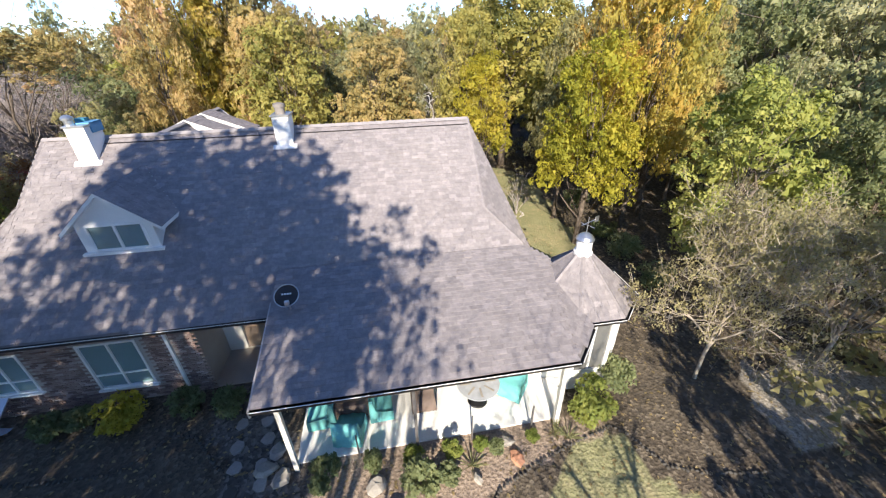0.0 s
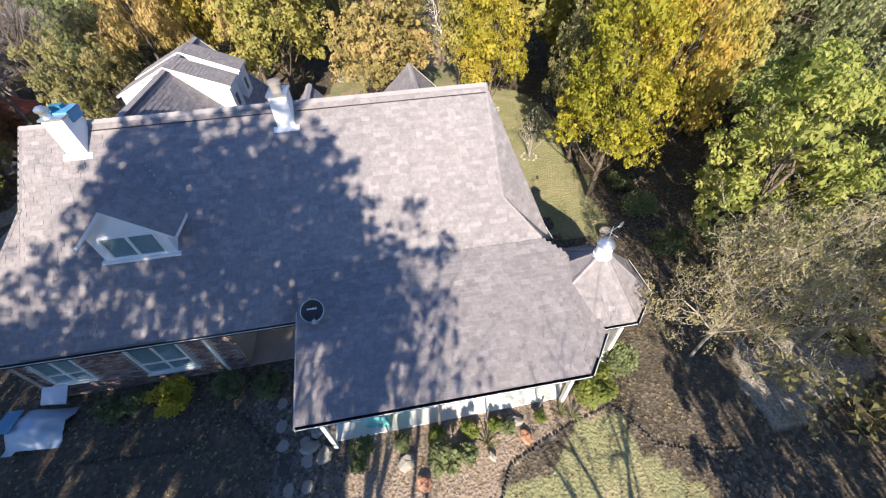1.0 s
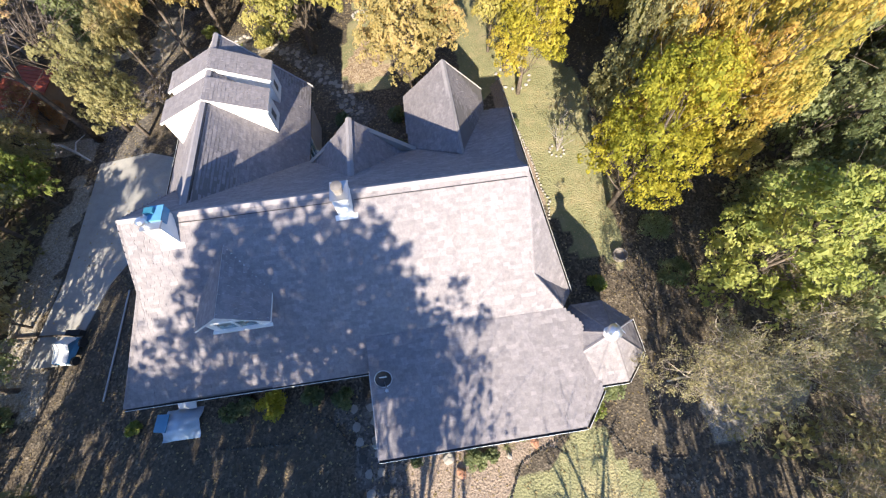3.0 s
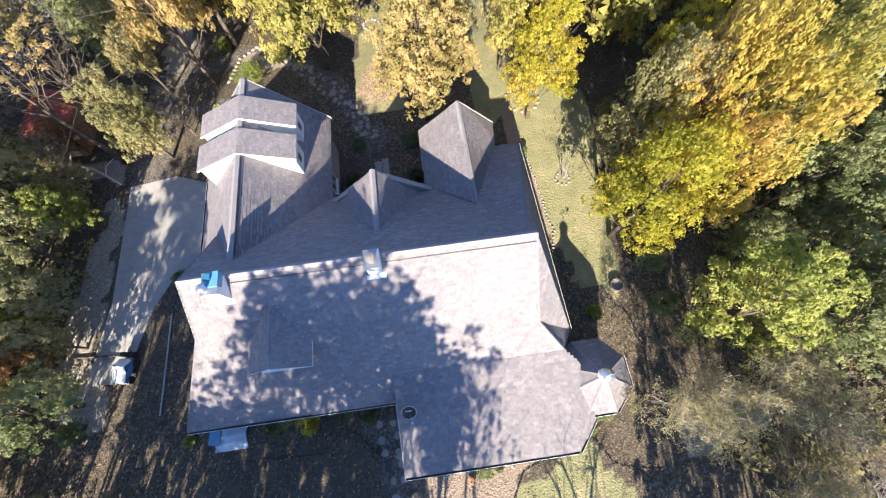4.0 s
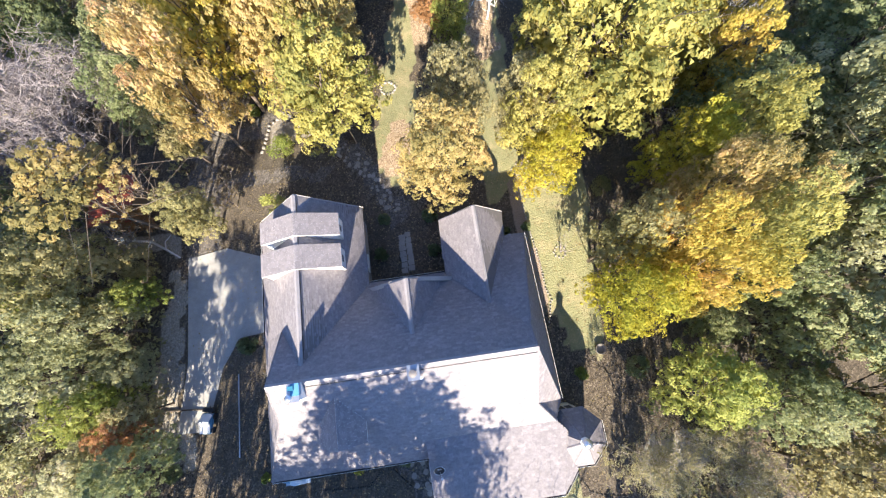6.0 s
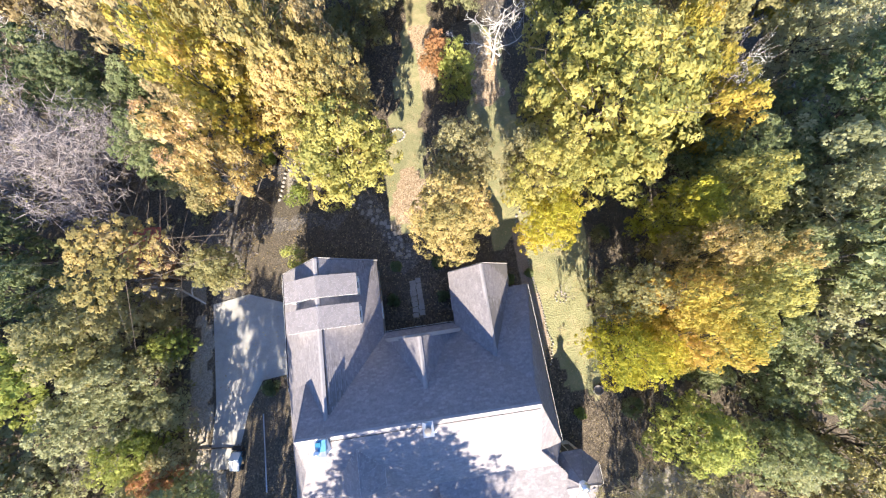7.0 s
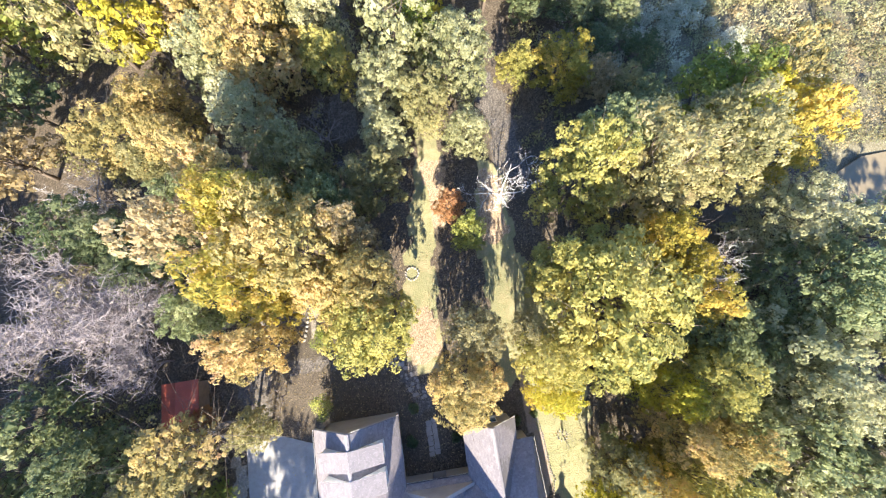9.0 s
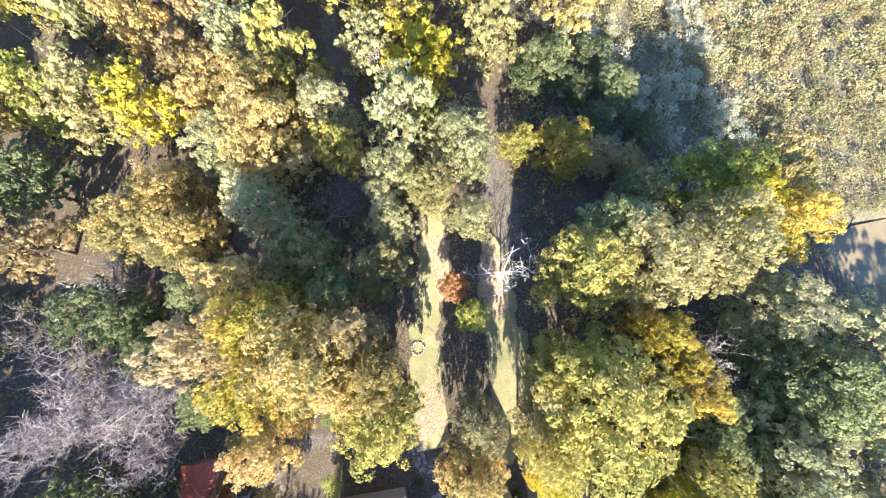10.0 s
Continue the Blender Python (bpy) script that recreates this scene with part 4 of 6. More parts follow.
# porch posts
for x, y, w in ((-3.15, 6.12, 0.11), (-0.10, 6.12, 0.08), (1.35, 6.12, 0.035), (-1.6, 6.12, 0.035), (3.0, 6.12, 0.04), (3.75, 6.2, 0.12)):
    p = Mesh()
    p.box(x - w / 2, x + w / 2, y - w / 2, y + w / 2, 0.05, 2.88 if w > 0.05 else 1.0)
    part("porch_post", p, CREAM if w > 0.1 else DARKWOOD, house)
beam = Mesh()
beam.box(-3.3, 3.8, 6.05, 6.2, 2.62, 2.78)
part("porch_beam", beam, WHITE, house)

patio = Mesh()
patio.prism([(-3.2, 6.28), (3.75, 6.34), (4.35, 7.2), (4.2, 9.6), (-3.2, 9.6)], -0.1, 0.06)
solid("patio", patio, PATIO, (0, 0, 0), "pale sunlit concrete patio under the porch roof", "patio", kind="structure")

# dish on the porch roof
dish = thing("satellite_dish", porch(-3.0, 8.3), "dark grey satellite dish on the porch roof", "dish")
d = Mesh()
tilt = Matrix.Translation((0, 0, 0.42)) @ Matrix.Rotation(radians(34), 4, "X")
rings = [(0.001, 0.0), (0.12, 0.012), (0.22, 0.04), (0.30, 0.07)]
for (r0, z0), (r1, z1) in zip(rings, rings[1:]):
    for s in range(20):
        w0, w1 = 2 * math.pi * s / 20, 2 * math.pi * (s + 1) / 20
        d.face(*(tilt @ Vector((r * math.cos(w), r * math.sin(w), z)) for r, w, z in ((r0, w0, z0), (r1, w0, z1), (r1, w1, z1), (r0, w1, z0))))
part("reflector", d, GUTTER, dish)
rim = Mesh()
rim.tube([tilt @ Vector((0.30 * math.cos(2 * math.pi * k / 20), 0.30 * math.sin(2 * math.pi * k / 20), 0.07)) for k in range(21)], [0.012] * 21, 5)
part("rim", rim, STEEL, dish, "pale metal rim")
mark = Mesh()
for k in range(4):
    mark.face(*(tilt @ Vector((x, y, 0.045)) for x, y in ((-0.13 + 0.065 * k, 0.03), (-0.085 + 0.065 * k, 0.03), (-0.085 + 0.065 * k, 0.075), (-0.13 + 0.065 * k, 0.075))))
part("mark", mark, WHITE, dish, "pale printed bars")
arm = Mesh()
arm.tube([(0, 0, 0), (0, 0.02, 0.4)], [0.025, 0.022], 6)
arm.tube([(0, -0.05, 0.3), (0.1, -0.42, 0.52)], [0.014, 0.012], 5)
arm.box(0.05, 0.15, -0.48, -0.40, 0.48, 0.58)
part("arm", arm, STEEL, dish)

# thin dark strip standing in for the ridge vent's shadow
for line in ([south(-9.0, 13.80), south(-3.85, 13.80)], [south(-3.1, 13.80), south(2.9, 13.80)]):
    dark_line = Mesh()
    dark_line.tube([(p[0], p[1], p[2] + 0.045) for p in line], [0.016, 0.016], 4)
    part("ridge_seam", dark_line, GUTTER, house, "dark line standing for the ridge vent's shadow")
# thin dark strip along the garage wing's ridge
dark_line = Mesh()
dark_line.tube([(LN[0] + 0.17, LN[1] - 0.3, LN[2] - 0.10), (LS[0] + 0.17, LS[1] + 0.3, LS[2] - 0.10)], [0.014, 0.014], 4)
part("ridge_seam", dark_line, GUTTER, house, "dark line beside the garage wing's ridge")


# ---- patio furniture ----
def covered_chair(at, turn, mat, label, w=0.72, d=0.78, h=0.92):
    t = thing("patio_chair", at, label, "chair", "covered patio chairs", turn=turn)
    m = Mesh()
    prof = [(-d / 2, 0.08), (-d / 2, 0.42), (-d * 0.1, 0.46), (d * 0.22, 0.50), (d * 0.34, h), (d * 0.46, h - 0.02), (d / 2, 0.08)]
    n = 7
    for i in range(n):
        a = -w / 2 + w * i / (n - 1)
        for yy, zz in prof:
            m.v.append((a * (1.06 if zz < 0.2 else 0.94 if zz > 0.8 else 1.0) + 0.015 * math.sin(9 * yy + i), yy, zz + 0.02 * math.sin(3.1 * i + 5 * yy)))
    k = len(prof)
    for i in range(n - 1):
        m.f += [(i * k + j, i * k + j + 1, (i + 1) * k + j + 1, (i + 1) * k + j) for j in range(k - 1)]
    m.f += [tuple(range(k)), tuple((n - 1) * k + j for j in reversed(range(k)))]
    part("cover", m, mat, t, smooth=True)
    for sx in (-1, 1):
        for sy in (-1, 1):
            l = Mesh()
            l.box(sx * w * 0.4 - 0.02, sx * w * 0.4 + 0.02, sy * d * 0.4 - 0.02, sy * d * 0.4 + 0.02, 0, 0.4)
            part("leg", l, IRON, t)
    return t


covered_chair((-1.85, 6.80, 0.06), 170, TEAL, "patio chair under a loose teal cover")
covered_chair((-1.02, 7.35, 0.06), 95, TEAL, "patio chair under a loose teal cover beside the table", 0.62, 0.66)
covered_chair((-2.62, 7.45, 0.06), -90, TEAL, "patio chair under a loose teal cover against the post")
covered_chair((2.85, 7.45, 0.06), -40, TEAL, "patio chair under a wide teal cover", 0.80, 0.78)
covered_chair((0.2, 7.45, 0.06), 0, BROWNC, "patio chair under a brown cover", 0.66, 0.68)
tb = thing("patio_table", (-1.82, 7.62, 0.06), "square patio table under a brown cover", "table")
m = Mesh()
m.prism([(-0.55, -0.45), (0.55, -0.45), (0.55, 0.45), (-0.55, 0.45)], 0.25, 0.74)
part("cover", m, BROWNC, tb)
for sx in (-1, 1):
    for sy in (-1, 1):
        l = Mesh()
        l.box(sx * 0.48 - 0.025, sx * 0.48 + 0.025, sy * 0.38 - 0.025, sy * 0.38 + 0.025, 0, 0.3)
        part("leg", l, IRON, tb)
rt = thing("round_table", (1.8, 7.30, 0.06), "round grey mosaic-topped patio table", "table")
m = Mesh()
m.lathe([(0.02, 0.70), (0.60, 0.70), (0.62, 0.72), (0.62, 0.74), (0.001, 0.745)], sides=28)
part("tabletop", m, MOSAIC, rt)
for k in range(8):
    b = Mesh()
    w = math.pi * k / 4
    b.box(0.2, 0.52, -0.03, 0.03, 0.746, 0.752, Matrix.Rotation(w, 4, "Z"))
    part("inlay", b, ROCK, rt)
l = Mesh()
l.lathe([(0.30, 0.0), (0.28, 0.04), (0.05, 0.08), (0.05, 0.68), (0.2, 0.70)])
part("pedestal", l, IRON, rt)

# ---- trees ----
def leaf_mesh(name, clumps, count, size, seed, flat=0.35, loose=0.0):
    """Many small pointed leaves on the shells of clumps given as (centre, radius)."""
    rng = np.random.default_rng(seed)
    cs, rs = np.array([c for c, _ in clumps], float), np.array([r for _, r in clumps], float)
    pick = rng.choice(len(rs), count, p=rs**2 / (rs**2).sum())
    way = rng.normal(size=(count, 3))
    way[:, 2] += 0.25
    way /= np.linalg.norm(way, axis=1, keepdims=True)
    at = cs[pick] + way * (rs[pick] * (0.35 + 0.7 * np.sqrt(rng.random(count))))[:, None] * [1, 1, 0.72] + rng.normal(size=(count, 3)) * (loose * (rng.random(count) < 0.4))[:, None]
    nrm = way * 0.25 + rng.normal(size=(count, 3)) * 0.5 + np.array([-0.10, -0.46, 0.74]) * (flat * 2)   # leaves turn to the light
    nrm /= np.linalg.norm(nrm, axis=1, keepdims=True)
    a = np.cross(nrm, rng.normal(size=(count, 3)))
    a /= np.linalg.norm(a, axis=1, keepdims=True)
    b = np.cross(nrm, a)
    s = size * rng.uniform(0.6, 1.35, count)
    if loose:   # small leaves outside, larger ones in the heart of the crown
        off = (at - at.mean(axis=0)) / at.std(axis=0)
        s *= 1.2 - 0.5 * np.argsort(np.argsort(np.linalg.norm(off, axis=1))) / count
    s = s[:, None]
    pts = np.stack([at - a * s - b * s * 0.55, at + a * s * 0.3 + b * s * 0.9 + nrm * s * 0.15, at + a * s * 1.1 - b * s * 0.4], 1).reshape(-1, 3)
    me = bpy.data.meshes.new(name)
    me.vertices.add(len(pts))
    me.vertices.foreach_set("co", pts.astype(np.float32).ravel())
    me.loops.add(3 * count)
    me.loops.foreach_set("vertex_index", np.arange(3 * count, dtype=np.int32))
    me.polygons.add(count)
    me.polygons.foreach_set("loop_start", np.arange(0, 3 * count, 3, dtype=np.int32))
    me.update(calc_edges=True)
    return me


def limbs(rng, start, way, length, radius, depth, mesh, tips, spread=0.6, sides=5, rise=0.15, kids=(2, 3), bend=0.16, thin=0.0):
    """A branch that bends, tapers and forks."""
    n, p, d, radius = (4 if depth > 1 else 1 + 2 * depth), Vector(start), Vector(way).normalized(), max(radius, thin)
    path, radii = [p.copy()], [radius]
    for i in range(n):
        d = (d + Vector((rng.gauss(0, bend), rng.gauss(0, bend), rng.gauss(rise * 0.5, bend * 0.7)))).normalized()
        p = p + d * (length / n)
        path.append(p.copy())
        radii.append(radius * (1 - 0.6 * (i + 1) / n))
    mesh.tube(path, radii, sides if depth > 1 else 3, cap=False)
    tips.append(path[-1])
    if depth > 0:
        for _ in range(rng.randint(*kids)):
            i = rng.randint(n - 2, n)
            side = Vector((rng.gauss(0, 1), rng.gauss(0, 1), rng.gauss(rise, 0.6))).normalized()
            limbs(rng, path[i], d * (1 - spread) + side * spread, length * rng.uniform(0.55, 0.8), radii[i] * 0.75, depth - 1, mesh, tips, spread, sides, rise, kids, bend, thin)


def crown_mesh(name, lobes, count, size, seed, tuft=0.46, fill=0.10, low=-0.35):
    """A crown's leaves: tufts over the outer, upper skin of its lobes, given as (centre, radius), and larger leaves inside them."""
    rng = np.random.default_rng(seed)
    cs, rs = np.array([c for c, _ in lobes], float), np.array([r for _, r in lobes], float)
    squash = np.array([1.0, 1.0, 0.8])
    wanted = count // 42
    tufts = np.zeros((0, 6))
    while len(tufts) < wanted:
        k = rng.choice(len(rs), wanted, p=rs**2 / (rs**2).sum())
        way = rng.normal(size=(wanted, 3))
        way[:, 2] += 0.30
        way /= np.linalg.norm(way, axis=1, keepdims=True)
        at = cs[k] + way * squash * (rs[k] * rng.uniform(0.80, 1.10, wanted))[:, None]
        depth = np.linalg.norm((at[:, None, :] - cs[None]) / squash, axis=2) / rs[None]
        depth[np.arange(wanted), k] = 2.0
        good = (way[:, 2] > low) & (depth.min(axis=1) > 0.74)
        tufts = np.concatenate([tufts, np.concatenate([at, way], axis=1)[good]])
    tufts = tufts[:wanted]
    n_in = int(count * fill)
    n_out = count - n_in
    pick = rng.integers(0, wanted, n_out)
    radius = (tuft * rng.uniform(0.55, 1.25, wanted))[pick]
    d = rng.normal(size=(n_out, 3)) + tufts[pick, 3:] * 0.7 + np.array([0, 0, 0.35])
    d /= np.linalg.norm(d, axis=1, keepdims=True)
    at = tufts[pick, :3] + d * (radius * (0.45 + 0.6 * np.sqrt(rng.random(n_out))))[:, None] * [1, 1, 0.75]
    k = rng.choice(len(rs), n_in, p=rs**2 / (rs**2).sum())
    w = rng.normal(size=(n_in, 3))
    w /= np.linalg.norm(w, axis=1, keepdims=True)
    at = np.concatenate([at, cs[k] + w * squash * (rs[k] * rng.uniform(0.35, 0.72, n_in))[:, None]])
    nrm = np.concatenate([d * 0.85 + rng.normal(size=(n_out, 3)) * 0.42 + np.array([-0.10, -0.45, 0.58]), w + rng.normal(size=(n_in, 3)) * 0.4])
    nrm /= np.linalg.norm(nrm, axis=1, keepdims=True)
    a = np.cross(nrm, rng.normal(size=(count, 3)))
    a /= np.linalg.norm(a, axis=1, keepdims=True)
    b = np.cross(nrm, a)
    s = size * rng.uniform(0.65, 1.3, count)
    s[n_out:] *= 1.9
    s = s[:, None]
    pts = np.stack([at - a * s - b * s * 0.6, at + a * s * 0.2 + b * s * 0.95 + nrm * s * 0.15, at + a * s * 1.0 - b * s * 0.5], 1).reshape(-1, 3)
    me = bpy.data.meshes.new(name)
    me.vertices.add(len(pts))
    me.vertices.foreach_set("co", pts.astype(np.float32).ravel())
    me.loops.add(3 * count)
    me.loops.foreach_set("vertex_index", np.arange(3 * count, dtype=np.int32))
    me.polygons.add(count)
    me.polygons.foreach_set("loop_start", np.arange(0, 3 * count, 3, dtype=np.int32))
    me.update(calc_edges=True)
    return me


def tree_source(seed, count, size, h=12.0, r=4.0, base=0.30, lobes=14, ragged=0.10, tuft=0.46, fill=0.12):
    """A broadleaf tree of height h and crown radius r: a domed crown of uneven lobes on limbs."""
    rng = random.Random(seed)
    wood, tips = Mesh(), []
    bend = [Vector((rng.gauss(0, 0.10) * i, rng.gauss(0, 0.10) * i, h * 0.72 * i / 5)) for i in range(6)]
    bend[0].z = -0.3
    wood.tube(bend, [0.30, 0.22, 0.18, 0.14, 0.10, 0.05], 8)
    lobe = []
    for i in range(lobes):
        level = 1 - ((i + 0.5) / lobes) ** 0.8   # from the top down
        a = i * 2.4 + rng.uniform(-0.35, 0.35)
        lr = r * rng.uniform(0.32, 0.45) * (0.85 + 0.30 * (1 - level))
        reach = (r - lr * 0.72) * math.sqrt(1 - level**2.3) * rng.uniform(1.0 - 2.2 * ragged, 1.0 + ragged)
        top = h * (base + (1 - base) * level)
        c = Vector((math.cos(a) * reach + bend[-1].x * level, math.sin(a) * reach + bend[-1].y * level, min(top, h - lr * 0.85) + rng.uniform(-0.4, 0.3)))
        lobe.append((c, lr))
        root = bend[min(4, max(1, int((c.z / h) * 4.4)))]
        limbs(rng, root, c - root, (c - root).length * 0.9, 0.07, 1, wood, tips, 0.5)
    t = thing("tree", (0, 0, 0), "tree", "tree")
    part("trunk", wood, BARK, t, smooth=True)
    me = crown_mesh("crown", lobe, count, size, seed, tuft, fill)
    me.materials.append(LEAF["green"])
    crown = new("crown", me)
    crown.parent = t
    return t


def bare_source(seed, h=9.0, mat=GREYBARK, leaves=0, depth=4, kids=(2, 3), stems=5, leaf="tan", thin=0.012, stout=0.075):
    """A leafless, many-stemmed tree with fine twigs and perhaps a few last leaves."""
    rng = random.Random(seed)
    wood, tips = Mesh(), []
    wood.tube([(0, 0, -0.3), (0.05, 0, h * 0.12), (0.0, 0.1, h * 0.25)], [0.12, 0.10, 0.09], 7)
    for i in range(stems):
        a = 2 * math.pi * i / stems + rng.uniform(-0.4, 0.4)
        limbs(rng, (0, 0.05, h * rng.uniform(0.12, 0.25)), (math.cos(a), math.sin(a), rng.uniform(0.5, 1.3)), h * 0.34, stout, depth, wood, tips, 0.62, 5, 0.12, kids, 0.24, thin)
    t = thing("bare_tree", (0, 0, 0), "bare tree", "tree")
    part("bare_crown", wood, mat, t, smooth=True)
    if leaves:
        me = leaf_mesh("leaves", [(p, 0.26) for p in tips[::2]], leaves, 0.05, seed)
        me.materials.append(LEAF[leaf])
        ob = new("leaves", me)
        ob.parent = t
    return t


ROUGH = [tree_source(200 + i, 5000, 0.160, lobes=15 + i % 2, base=0.34, tuft=0.5) for i in range(4)]
BARE = [bare_source(300, mat=GREYBARK, depth=4, stems=8), bare_source(301, mat=PALEBARK, depth=4, stems=7), bare_source(302, mat=GREYBARK, leaves=4200, stems=6), bare_source(303, mat=GREYBARK, depth=4, kids=(3, 4), stems=9, thin=0.022), bare_source(304, mat=TWIGS, depth=4, kids=(3, 4), stems=8, leaves=16000, thin=0.011, stout=0.05), bare_source(306, mat=PALEBARK, depth=4, kids=(2, 3), stems=5, thin=0.014, stout=0.06)]
DENSE = [tree_source(600 + i, 12500, 0.107, lobes=(16, 19, 15, 18)[i], base=(0.30, 0.38, 0.34, 0.28)[i]) for i in range(4)] + [tree_source(604, 19500, 0.084, lobes=18, base=0.32, tuft=0.40)]
SPARSE = [tree_source(500 + i, (4600, 4600, 3800, 2800)[i], (0.14, 0.14, 0.135, 0.11)[i], h=28.0, lobes=(12, 13, 11, 13)[i], base=0.82, ragged=(0.2, 0.2, 0.25, 0.35)[i], tuft=0.42, fill=(0.1, 0.1, 0.06, 0.0)[i]) for i in range(4)]
SOURCES = ROUGH + BARE + SPARSE + DENSE
USED = set()
N_ROUGH = len(ROUGH)
PLACED = []
WORDS = {"yellowgreen": "broadleaf tree turning from green to yellow", "yellow": "bright yellow autumn tree", "gold": "golden brown autumn oak", "orange": "orange and yellow autumn tree", "green": "green broadleaf woodland tree", "deep": "dark green evergreen woodland tree", "olive": "dull olive autumn tree", "pale": "pale green autumn tree", "tan": "tan-leaved autumn tree", "lime": "lime green tree", "khaki": "thin tree with khaki leaves", "rust": "rusty red autumn tree", "silver": "silvery leaved tree"}


def plant(kind, x, y, h, r, colour, turn=None, label="", lift=0.0):
    """Sets one tree of a source at a place, with its height, crown radius and leaf colour."""
    src = SOURCES[kind]
    k = len(PLACED)
    turn = (k * 137.5) % 360 if turn is None else turn
    base = 9.0 if N_ROUGH <= kind < N_ROUGH + len(BARE) else 28.0 if N_ROUGH + len(BARE) <= kind < len(SOURCES) - len(DENSE) else 12.0
    wide = 4.5 if base == 9.0 else 4.0
    m = Matrix.LocRotScale((x, y, ground_z(x, y) + lift), Euler((0, 0, radians(turn))), (r / wide, r / wide, h / base))
    if kind in USED:
        t = copy_thing(src, m @ Matrix.Diagonal((1 / src.scale.x, 1 / src.scale.y, 1 / src.scale.z, 1)))
    else:
        USED.add(kind)
        t = src
        t.matrix_basis = m
    where = "in the woods"
    if colour:
        for c in t.children:
            if c.name.startswith(("crown", "leaves")):
                c.material_slots[0].link = "OBJECT"
                c.material_slots[0].material = LEAF[colour]
        tagged(t, label or WORDS[colour] + " " + where, "tree", "woodland trees")
    else:
        tagged(t, label or "leafless grey tree with fine twigs in the woods", "tree", "bare trees")
    PLACED.append((x, y, r))
    return t


